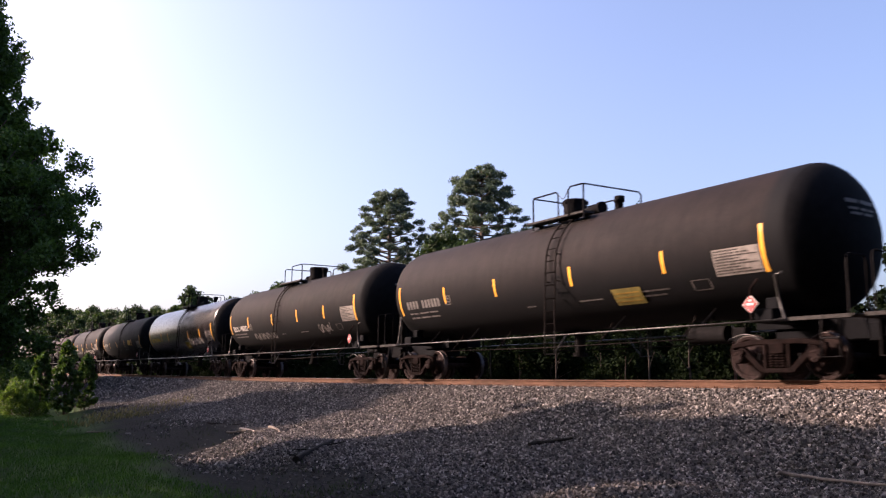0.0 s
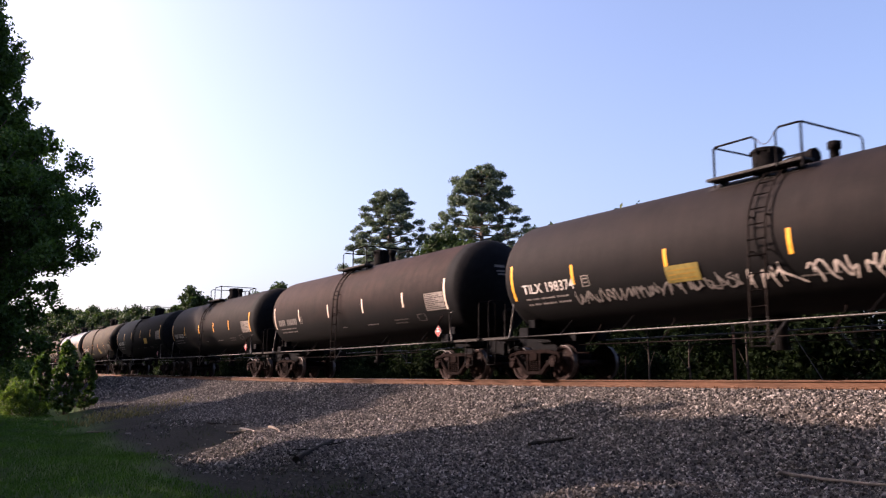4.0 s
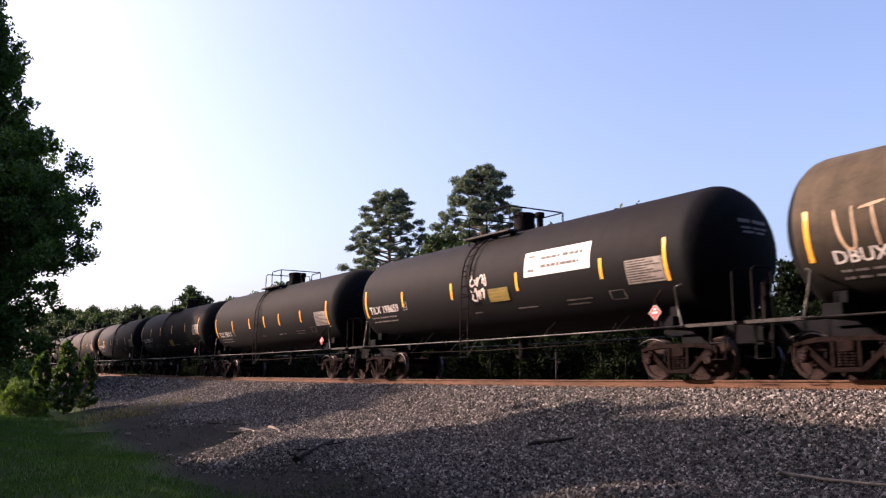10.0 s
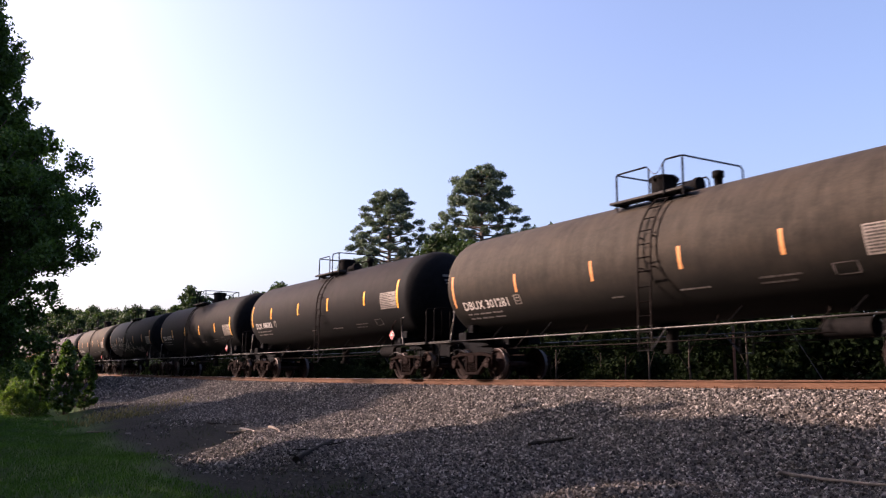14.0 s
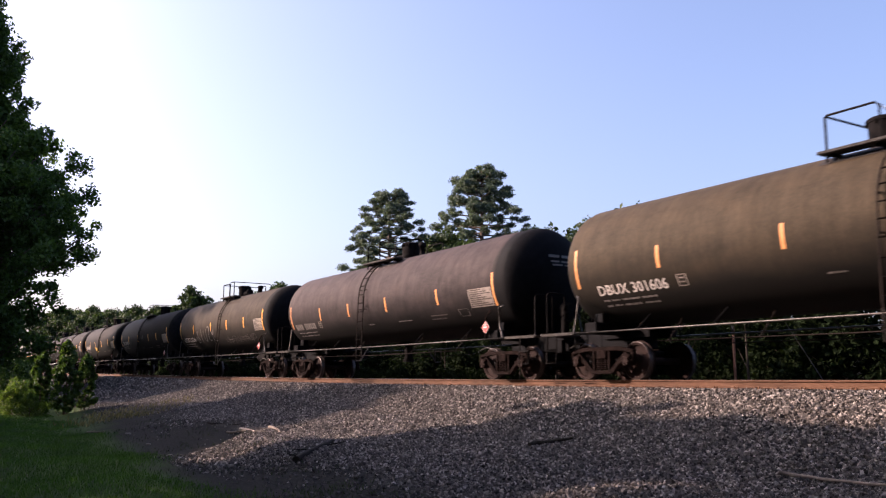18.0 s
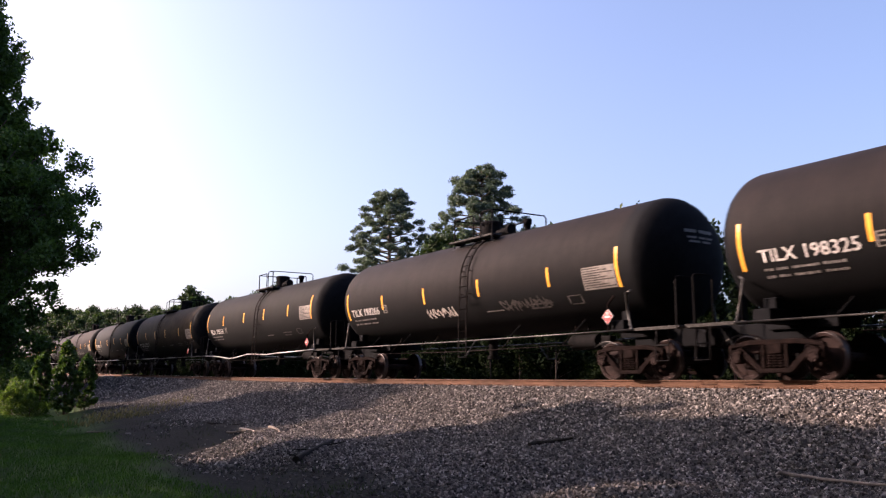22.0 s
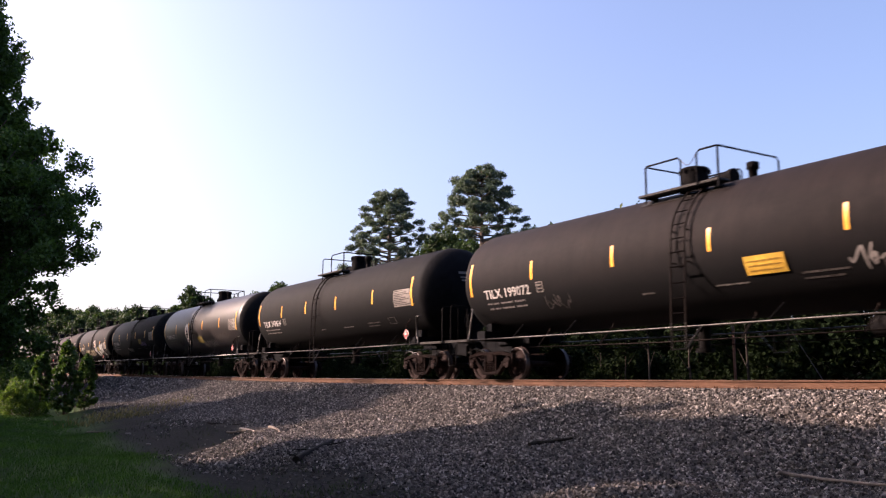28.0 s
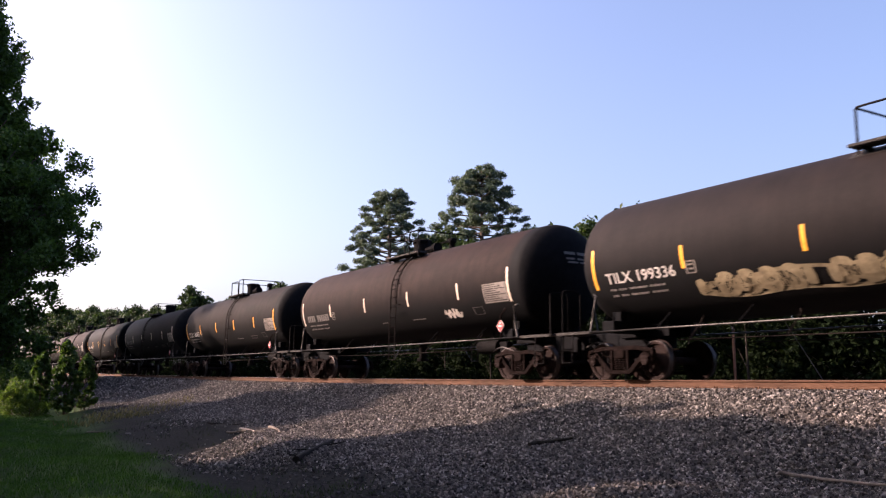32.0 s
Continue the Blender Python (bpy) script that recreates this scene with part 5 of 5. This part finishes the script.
def broadleaf(h, spread, seed, leaves, leaf, mat, profile, limbs=40, clump=0.2, shell=0.3, girth=0.02, lean=0.0):
    """profile: pairs of height and reach, as shares of h and spread; lean: how far the upper half tips along x, per metre."""
    r = np.random.default_rng(seed)
    bm = bmesh.new()
    cs, rs = [], []
    pts = [Vector((0, 0, -0.3))]
    for k in range(1, 6):
        pts.append(Vector((r.normal(0, 0.1) * k * 0.4, r.normal(0, 0.1) * k * 0.4, h * 0.8 * k / 5)))
    tr = h * girth
    for k in range(5):
        limb(bm, pts[k], pts[k + 1], tr * (1 - 0.16 * k), tr * (1 - 0.16 * (k + 1)))
    zs, ws = zip(*profile)
    for k in range(limbs):
        u = zs[0] + (zs[-1] - zs[0]) * (k + r.random()) / limbs
        reach = spread * float(np.interp(u, zs, ws))
        ang = k * 2.4 + r.uniform(-0.5, 0.5)
        d = reach * r.uniform(0.72, 1.08)
        tip = lean * h * max(0.0, u - 0.5)
        e = Vector((d * math.cos(ang) + tip, d * math.sin(ang), h * u))
        i = min(4, max(0, int((h * u - d * 0.5) / h / 0.8 * 5)))
        limb(bm, pts[i], e, tr * 0.3, tr * 0.06, 5)
        for j in range(5):
            q = 1.0 - 0.2 * j * r.random()
            cs.append(Vector((tip + (e.x - tip) * q, e.y * q, e.z)) + Vector(r.normal(0, spread * 0.1, 3)))
            rs.append(spread * clump * r.uniform(0.5, 1.15))
    return bm_mesh("trunk", bm, M_BARK, 50), leaf_cloud("crown", cs, rs, leaves, leaf, mat, seed + 1, 1.0, shell)


def pine(h, spread, seed, leaves=95000, bare=0.4):
    r = np.random.default_rng(seed)
    bm = bmesh.new()
    cs, rs = [], []
    tr = 0.016 * h
    limb(bm, (0, 0, -0.3), (0.15, 0, h * 0.5), tr, tr * 0.75, 9)
    limb(bm, (0.15, 0, h * 0.5), (0.05, 0.1, h * 0.97), tr * 0.75, tr * 0.15, 8)
    n = 96
    for k in range(n):
        u = (k + r.random()) / n
        z = h * (bare + (0.97 - bare) * u)
        ang = k * 2.4 + r.uniform(-0.4, 0.4)
        d = spread * (1.0 - 0.76 * u ** 2.2) * r.uniform(0.62, 1.06)
        e = Vector((d * math.cos(ang), d * math.sin(ang), z + d * r.uniform(0.02, 0.25)))
        limb(bm, (0.1, 0, z), e, tr * 0.28, tr * 0.07, 5)
        for j in range(3):
            q = 1.0 - 0.27 * j
            cs.append(Vector((e.x * q, e.y * q, z + (e.z - z) * q + 0.15)) + Vector(r.normal(0, 0.25, 3)))
            rs.append(r.uniform(0.5, 1.0) * (1.0 - 0.12 * j) * spread * 0.15)
    return bm_mesh("trunk", bm, M_BARK, 50), leaf_cloud("crown", cs, rs, leaves, 0.10, M_NEEDLE, seed + 1, 0.6, 0.1)


def plant(name, meshes, x, y, label, category, group="", scale=1.0, turn=0.0, z=None):
    root = new(name)
    root.matrix_basis = pose(x, y, gz(x, y) if z is None else z, 0, 0, turn) @ Matrix.Scale(scale, 4)
    part("trunk", meshes[0], root)
    part("crown", meshes[1], root)
    return tagged(root, label, category, group)


PINE_A, PINE_B = pine(22.5, 6.1, 3), pine(23.8, 6.5, 9)
plant("pine_tree", PINE_A, -66.6, 30, "tall pine with a domed crown beyond the tracks", "pine tree", "pines", 0.925, 20)
plant("pine_tree", PINE_B, -84.8, 30, "tall pine with a ragged open crown beyond the tracks", "pine tree", "pines", 0.915, 120)
OAK = ((0.05, 0.60), (0.10, 0.60), (0.25, 0.60), (0.31, 0.70), (0.35, 0.84), (0.40, 1.0), (0.48, 0.97), (0.53, 0.80), (0.60, 0.65), (0.67, 0.56), (0.69, 0.35), (0.75, 0.31), (0.81, 0.34), (0.89, 0.28), (0.965, 0.14), (1.0, 0.12))
ROUND = ((0.08, 0.5), (0.3, 0.95), (0.55, 1.0), (0.78, 0.75), (0.93, 0.4), (1.0, 0.12))
BUSHY = ((0.05, 0.8), (0.3, 1.0), (0.6, 0.9), (0.85, 0.55), (1.0, 0.2))
BIG = broadleaf(31.0, 10.9, 11, 330000, 0.18, M_LEAF, OAK, 430, 0.10, 0.15)
plant("broadleaf_tree", BIG, -74.5, -14.2, "large leafy tree at the lawn's edge, foliage to the ground", "tree")
# unseen trees: some match shadows on the gravel, others are added to block sky
SHADE = broadleaf(15.0, 4.4, 15, 26000, 0.25, M_LEAF, ROUND, 70, 0.2, 0.1)
for x, y, s, a in ((-31, -26.5, 0.55, 120), (-36, -26.5, 0.6, 140), (-41, -26, 0.7, 190), (-61.5, -17, 0.8, 33), (-52.5, -23, 0.84, 71), (-29.5, -23.6, 0.55, 200), (-33.4, -23.4, 0.585, 30), (-31.3, -23.5, 0.58, 66), (-35.4, -23.3, 0.6, 99), (-27.5, -23.6, 0.52, 150), (-37.4, -23.2, 0.70, 75), (-40.3, -22.8, 0.79, 15), (-42.3, -23.3, 0.9, 100), (-45, -22.8, 1.02, 80), (-48.6, -23.2, 1.04, 140), (-34, -34, 0.95, 50), (-17.2, -24.6, 1.15, 160), (-14, -27, 1.6, 20), (-7, -25, 1.7, 90), (1, -24.5, 1.7, 130), (9, -21.5, 1.7, 250), (16, -15, 1.7, 10), (21, -6, 1.65, 60), (-9, -34, 1.9, 210), (6, -33, 1.9, 310), (19, -26, 1.8, 330), (-21, -36, 1.7, 65), (-77, -16.5, 1.45, 120), (-84, -16.5, 1.4, 12)):
    plant("broadleaf_tree", SHADE, x, y, "leafy tree out of view, added for its shade", "tree", "shade trees", s, a)
# unseen trees added so that their crowns shape the shadow on the gravel
# a leaning crown that widens upwards, a slim one beside it and a high one
VASE = broadleaf(14.8, 3.8, 17, 30000, 0.2, M_LEAF, ((0.60, 0.03), (0.67, 0.2), (0.77, 0.62), (0.84, 0.95), (0.93, 1.0), (0.98, 0.75), (1.0, 0.4)), 70, 0.16, 0.1, 0.012, -0.65)
SLIM = broadleaf(14.6, 2.7, 19, 22000, 0.2, M_LEAF, ((0.40, 0.6), (0.6, 0.95), (0.8, 1.0), (0.93, 0.8), (1.0, 0.3)), 60, 0.25, 0.1, 0.012)
HIGH = broadleaf(14.6, 1.6, 23, 9000, 0.2, M_LEAF, ((0.90, 0.7), (0.94, 1.0), (0.98, 0.8), (1.0, 0.4)), 24, 0.3, 0.1, 0.008)
plant("broadleaf_tree", VASE, -26.3, -23.0, "leaning leafy tree added out of view, its crown widening upwards", "tree", "shade trees", 0.95, 0)
plant("broadleaf_tree", SLIM, -27.3, -23.4, "slim leafy tree added out of view for its shade", "tree", "shade trees", 0.95, 140)
for x, k, a in ((-23.9, 1.0, 90), (-25.9, 0.97, 200), (-28.0, 0.965, 310)):
    plant("broadleaf_tree", HIGH, x, -23.0, "high-crowned leafy tree added out of view for its shade", "tree", "shade trees", k, a)
# young trees carry the wood's shade in their leaf colour
YOUNG = [broadleaf(10, 3.4, 50 + k, 17000, 0.2, M_LEAFSHADE, ((0.03, 0.8), (0.3, 1.0), (0.6, 0.95), (0.85, 0.6), (1.0, 0.2)), 40, 0.26, 0.2) for k in range(2)]
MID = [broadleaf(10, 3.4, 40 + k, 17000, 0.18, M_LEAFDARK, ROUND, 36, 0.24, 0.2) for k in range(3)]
# the last two shrubs have shade put into their leaf colour
SHRUB = [broadleaf(2.6, 1.5, 60 + k, 5200, 0.085, m, BUSHY, 26, 0.27, 0.2) for k, m in enumerate((M_LEAFLIGHT, M_LEAF, M_LEAFSHADE, M_LEAFSHADE))]
rng = np.random.default_rng(77)
# unseen wood added on the lawn side, past the large tree, to darken reflections
for x in np.arange(-92, -215, -6.5):
    plant("woodland_tree", MID[int(rng.integers(3))], x, -17.5 + rng.uniform(-1.5, 1), "dark leafy tree added out of view past the lawn", "tree", "woodland trees", rng.uniform(0.72, 0.9), rng.uniform(0, 360))
    plant("woodland_tree", MID[int(rng.integers(3))], x - 2, -27 + rng.uniform(-2, 1), "tall dark leafy tree added out of view past the lawn", "tree", "woodland trees", rng.uniform(1.2, 1.5), rng.uniform(0, 360))
# the wood beyond the line: single trees whose tops show over the train, then the dark mass behind
for x, y, top in ((-47.5, 22, 10.7), (-42.7, 22, 10.5), (-38.3, 22, 10.7), (-35.5, 24, 10.2), (-168.9, 9, 13.2), (-153.4, 12, 11.3), (-135.7, 14, 11.2), (-105.8, 14, 11.4), (-109.5, 15, 10.5), (-96.7, 16, 10.1), (-93.9, 18, 10.6), (-91.3, 20, 11.2), (-59.6, 24, 12.3), (-67.3, 26, 14.3), (-177, 8, 13.5), (-160, 10, 11.0)):
    g = gz(x, y)
    plant("woodland_tree", MID[int(rng.integers(3))], x, y, "dark leafy tree in the wood beyond the line", "tree", "woodland trees", (top - g) / 11.0, rng.uniform(0, 360))
for x in np.arange(-330, -105, 7.0):
    yy = float(line_y(x)) + rng.uniform(12, 19)
    top = 0.077 * math.hypot(x, yy + 15.7) * rng.uniform(0.88, 1.03)
    plant("woodland_tree", MID[int(rng.integers(3))], x + rng.uniform(-2, 2), yy, "dark leafy tree in the wood beyond the line", "tree", "woodland trees", (top + 0.6) / 11.0, rng.uniform(0, 360))
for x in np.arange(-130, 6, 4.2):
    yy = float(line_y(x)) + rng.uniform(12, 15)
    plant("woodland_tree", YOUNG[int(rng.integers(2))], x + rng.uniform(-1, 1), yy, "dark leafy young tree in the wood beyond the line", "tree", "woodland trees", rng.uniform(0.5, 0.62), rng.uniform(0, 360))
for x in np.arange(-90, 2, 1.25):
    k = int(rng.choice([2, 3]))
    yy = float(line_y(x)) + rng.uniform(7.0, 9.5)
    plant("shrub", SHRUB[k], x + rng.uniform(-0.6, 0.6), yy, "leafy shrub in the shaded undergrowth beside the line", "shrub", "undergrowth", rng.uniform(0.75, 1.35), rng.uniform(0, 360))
for x, y, s, k in ((-12.3, 5.8, 0.5, 1), (-11.0, 6.0, 0.7, 1), (-15.6, 6.3, 0.5, 2), (-44.5, 6.4, 0.6, 2), (-42.8, 6.2, 0.55, 2)):
    plant("shrub", SHRUB[k], x, y, "leafy shrub beside the line", "shrub", "undergrowth", s, 50 * x)
# thin bare stems at the edge of the wood
bm = bmesh.new()
limb(bm, (0, 0, -0.2), (0.05, 0.02, 1.6), 0.045, 0.035)
limb(bm, (0.05, 0.02, 1.6), (-0.02, 0.06, 3.6), 0.035, 0.015)
for z, dx, dy in ((1.3, 0.4, 0.2), (1.9, -0.35, 0.25), (2.4, 0.3, -0.3), (2.8, -0.25, -0.2)):
    limb(bm, (0.03, 0.03, z), (dx, dy, z + 0.6), 0.016, 0.005, 5)
SAPLING = (bm_mesh("trunk", bm, M_DARKBARK, 50), leaf_cloud("crown", [(0.3, 0.1, 2.6), (-0.25, 0.2, 2.9), (0, 0, 3.5), (0.2, -0.3, 3.1)], [0.5, 0.45, 0.6, 0.4], 900, 0.08, M_LEAFSHADE, 90, 1, 0.1))
for x in (-29.4, -27.0, -24.9, -22.9, -21.5, -19.6, -31.0, -35.2, -17.1):
    plant("sapling", SAPLING, x + rng.uniform(-0.3, 0.3), 6 + rng.uniform(-0.4, 0.8), "thin grey-stemmed sapling at the wood's edge", "sapling", "saplings", rng.uniform(0.75, 1.05), rng.uniform(0, 360))
# bushes at the foot of the large tree
TALLBUSH = broadleaf(3.3, 0.62, 71, 5000, 0.09, M_LEAF, BUSHY, 30, 0.3, 0.15)
for x, y, k, a in ((-44, -9.0, 1.0, 30), (-44.6, -8.0, 0.78, 230), (-45.2, -9.9, 0.86, 130)):
    plant("shrub", TALLBUSH, x, y, "tall dark leafy bush at the edge of the gravel", "shrub", "bushes by the lawn", k, a)
for x, y, s, k in ((-46.5, -10.9, 0.5, 0), (-43.6, -10.5, 0.4, 0), (-47.5, -10.6, 0.6, 0), (-52, -10.0, 0.95, 1), (-49.5, -10.2, 0.6, 1)):
    plant("shrub", SHRUB[k], x, y, "bright leafy bush at the edge of the lawn" if k == 0 else "dark leafy bush at the edge of the gravel", "shrub", "bushes by the lawn", s, 70 * x)


# ================= ballast stones =================
def stones(name, n, xr, yr, size, seed):
    r = np.random.default_rng(seed)
    x, d = r.uniform(*xr, n), r.uniform(*yr, n)
    y = line_y(x) + d
    # fewer stones past the lobe, so the darkened earth shows there
    keep = d > np.where(x < -21.5, -6.5, -8.9) - 0.9 * np.sin(x * 0.6) - r.exponential(0.5, n)
    x, y = x[keep], y[keep]
    n = len(x)
    z = ground_z(x, y) + r.uniform(-0.022, 0.034, n) * (size / 0.04)
    s = size * r.uniform(0.6, 1.35, n)
    dirs = np.array([(1, 0, 0), (-1, 0, 0), (0, 1, 0), (0, -1, 0), (0, 0, 1), (0, 0, -1)], float)
    v = dirs[None] * r.uniform(0.55, 1.15, (n, 6, 1)) + r.normal(0, 0.22, (n, 6, 3))
    # random turns
    q = r.normal(size=(n, 4))
    q /= np.linalg.norm(q, axis=1)[:, None]
    w, a, b, c = q.T
    rot = np.stack([1 - 2 * (b * b + c * c), 2 * (a * b - c * w), 2 * (a * c + b * w), 2 * (a * b + c * w), 1 - 2 * (a * a + c * c), 2 * (b * c - a * w), 2 * (a * c - b * w), 2 * (b * c + a * w), 1 - 2 * (a * a + b * b)], 1).reshape(n, 3, 3)
    v = np.einsum("nij,nkj->nki", rot, v) * s[:, None, None] + np.stack([x, y, z], 1)[:, None]
    tri = np.array([(0, 2, 4), (2, 1, 4), (1, 3, 4), (3, 0, 4), (2, 0, 5), (1, 2, 5), (3, 1, 5), (0, 3, 5)])
    f = (np.arange(n)[:, None, None] * 6 + tri[None]).reshape(-1, 3)
    return mesh_np(name, v.reshape(-1, 3), f, M_STONE)


tagged(new("ballast_near", stones("ballast_near", 140000, (-26, -4), (-10.5, -1.3), 0.030, 1)), "loose crushed granite ballast beside the rail", "ballast", kind="stuff")
tagged(new("ballast_middle", stones("ballast_middle", 70000, (-50, -26), (-9.5, -1.3), 0.031, 2)), "loose crushed granite ballast beside the rail", "ballast", kind="stuff")
tagged(new("ballast_far", stones("ballast_far", 16000, (-95, -50), (-8.5, -1.3), 0.065, 4)), "loose crushed granite ballast beside the rail", "ballast", kind="stuff")
tagged(new("ballast_between_rails", stones("ballast_between_rails", 9000, (-45, -4), (-0.66, 0.66), 0.042, 3)), "crushed granite ballast between the rails", "ballast", kind="stuff")
STONES = [stones("ballast_stone", 1, (-8, -8), (-4, -4), 0.036, 100 + k) for k in range(6)]
for me in STONES:
    co = np.zeros(len(me.vertices) * 3)
    me.vertices.foreach_get("co", co)
    co = co.reshape(-1, 3)
    co -= co.mean(0)
    me.vertices.foreach_set("co", co.ravel())
    me.update()


# ================= grass, weeds and litter =================
def blades(name, n, xr, yr, h, mat, seed, mask=None):
    r = np.random.default_rng(seed)
    x, y = r.uniform(*xr, n), r.uniform(*yr, n)
    if mask is not None:
        k = mask(x, y, r)
        x, y = x[k], y[k]
    n = len(x)
    z = ground_z(x, y)
    a = r.uniform(0, math.tau, n)
    hh = h * r.uniform(0.5, 1.3, n)
    w = hh * 0.13
    lean = r.normal(0, 0.35, (n, 2)) * hh[:, None]
    p = np.stack([x, y, z], 1)
    t = np.stack([np.cos(a) * w, np.sin(a) * w, np.zeros(n)], 1)
    tip = p + np.stack([lean[:, 0], lean[:, 1], hh], 1)
    v = np.stack([p - t, p + t, tip + t * 0.25, tip - t * 0.25], 1).reshape(-1, 3)
    return mesh_np(name, v, np.arange(4 * n).reshape(n, 4), mat)


def on_lawn(x, y, r):
    return y < -10.9 - 0.06 * (x + 20) + 0.5 * np.sin(x * 0.8) + r.normal(0, 0.25, len(x))


lawn = new("lawn_grass", blades("lawn_grass", 150000, (-46, -7), (-16.5, -9.5), 0.05, M_GRASS, 21, on_lawn))
tagged(lawn, "short mown green lawn in tree shade", "grass", kind="stuff")


def in_ditch(x, y, r):
    v = -10.7 - 0.075 * (x + 20)
    return (y > v - 0.5) & (y < v + 2.4) & (np.sin(x * 1.7) * np.sin(y * 2.3 + 1) + r.normal(0, 0.5, len(x)) > 0.25)


# dark leaf colour stands in for the ditch's shade
tagged(new("ditch_weeds", blades("ditch_weeds", 9000, (-40, -10), (-12, -7), 0.055, M_LEAFDARK, 22, in_ditch)), "low dark weeds on bare earth in the ditch", "weeds", kind="stuff")


def clumped(cx, cy, rad):
    def m(x, y, r):
        return ((x - cx) ** 2 + (y - cy) ** 2) < (rad * r.uniform(0.2, 1, len(x))) ** 2
    return m


# the green weeds' leaf colour is darkened for the shade they stand in
for x, y, rad, h, mat, lab in ((-39, -6.9, 3.2, 0.15, M_DRYGRASS, "dry straw-coloured grass on the gravel edge"), (-36.5, -8.3, 2.4, 0.14, M_DRYGRASS, "dry straw-coloured grass on the gravel edge"), (-13.0, -9.9, 1.1, 0.045, M_LEAFDARK, "low green weeds in the ditch")):
    tagged(new("weeds", blades("weeds", 1500, (x - rad, x + rad), (y - rad, y + rad), h, mat, int(abs(x * 10)), clumped(x, y, rad))), lab, "weeds", kind="stuff")


def branch(name, a, b, r1, mat, label, seed, twigs=0):
    r = np.random.default_rng(seed)
    a, b = Vector((*a, gz(*a) + r1 * 0.8)), Vector((*b, gz(*b) + r1 * 0.8))
    bm = bmesh.new()
    n = 6
    pts = [Vector() + (b - a) * (k / n) + Vector((r.normal(0, 0.03), r.normal(0, 0.03), abs(r.normal(0, 0.012)))) for k in range(n + 1)]
    add_tube(bm, pts, [r1 * (1 - 0.09 * k) * r.uniform(0.88, 1.1) for k in range(n + 1)], 9)
    for k in range(twigs):
        i = int(r.integers(1, n))
        e = pts[i] + Vector((r.normal(0, 0.25), r.normal(0, 0.25), abs(r.normal(0, 0.08))))
        add_cyl(bm, pts[i], e, r1 * 0.35, r1 * 0.1, 5)
    ob = new(name, bm_mesh(name, bm, mat, 50))
    ob.location = a
    return tagged(ob, label, "driftwood" if mat is M_DRYWOOD else "log")


branch("log", (-15.65, -9.2), (-16.85, -7.85), 0.08, M_DARKWOOD, "dark rotten log half sunk in the gravel", 1, 5)
branch("log", (-12.9, -5.75), (-12.55, -5.0), 0.045, M_DARKWOOD, "short dark piece of timber on the gravel", 2, 3)
branch("dead_branch", (-23.2, -7.6), (-20.6, -8.2), 0.058, M_DRYWOOD, "bleached dead branch on the gravel", 3, 7)
branch("dead_branch", (-23.4, -7.95), (-21.4, -7.7), 0.03, M_DRYWOOD, "bleached dead branch on the gravel", 4, 6)
branch("dead_branch", (-22.8, -6.95), (-20.4, -7.6), 0.045, M_DRYWOOD, "bleached dead branch on the gravel", 5, 6)
branch("plank", (-7.6, -5.78), (-5.6, -5.84), 0.028, M_DRYWOOD, "pale weathered plank end on the gravel", 6)
branch("dead_branch", (-25.9, -7.7), (-24.2, -7.2), 0.03, M_DARKWOOD, "dark dead branch on the gravel", 8, 5)
branch("dead_branch", (-31.6, -10.1), (-30.5, -9.7), 0.04, M_DRYWOOD, "bleached stick in the ditch", 7, 2)
rng = np.random.default_rng(12)
bm = bmesh.new()
add_box(bm, (0, 0, 0.04), (0.22, 0.14, 0.08), 0.03)
SCRAP = bm_mesh("litter", bm, M_PANEL)
for x, y in ((-28.7, -9.4), (-21.4, -10.0), (-24.8, -9.7), (-17.2, -9.9)):
    ob = new("litter", SCRAP)
    ob.matrix_basis = pose(x, y, gz(x, y), 0, 0, rng.uniform(0, 180)) @ Matrix.Scale(rng.uniform(0.5, 0.9), 4)
    tagged(ob, "small pale scrap of litter in the ditch", "litter", "scraps of litter")


# ================= posts and wires beyond the track =================
def steel_post(x, y, h, lean=0.0):
    root = new("marker_post")
    g = gz(x, y)
    root.matrix_basis = pose(x, y, g, 0, lean, 0)
    bm = bmesh.new()
    add_box(bm, (0, 0, h / 2 - 0.1), (0.075, 0.02, h + 0.2), 0.004)
    add_box(bm, (0, 0.03, h / 2 - 0.1), (0.02, 0.06, h + 0.2), 0.004)
    part("stake", bm_mesh("stake", bm, M_POST), root)
    bm = bmesh.new()
    add_box(bm, (0, -0.012, h - 0.06), (0.08, 0.012, 0.14), 0.003)
    part("cap_plate", bm_mesh("cap_plate", bm, M_RAILPIPE), root, None, "pale metal cap plate")
    return tagged(root, "rusty steel marker post beyond the track", "post")


steel_post(-15.85, 3.5, 2.2)
bm = bmesh.new()
add_tube(bm, [(-15.3, 5.0, 1.6), (-14.1, 5.0, -0.2), (-13.9, 5.0, -1.0)], 0.014)
tagged(new("guy_wire", bm_mesh("guy_wire", bm, M_WIRE, 40)), "slanting galvanised guy wire beyond the track", "wire")
# single stones that lie nearest the camera
for k in range(300):
    x, y = rng.uniform(-9.6, -6.2), rng.uniform(-5.4, -2.6)
    part("ballast_stone", STONES[k % 6], ground, pose(x, y, gz(x, y) + 0.025, rng.uniform(0, 360), rng.uniform(0, 360), rng.uniform(0, 360)))

motions()
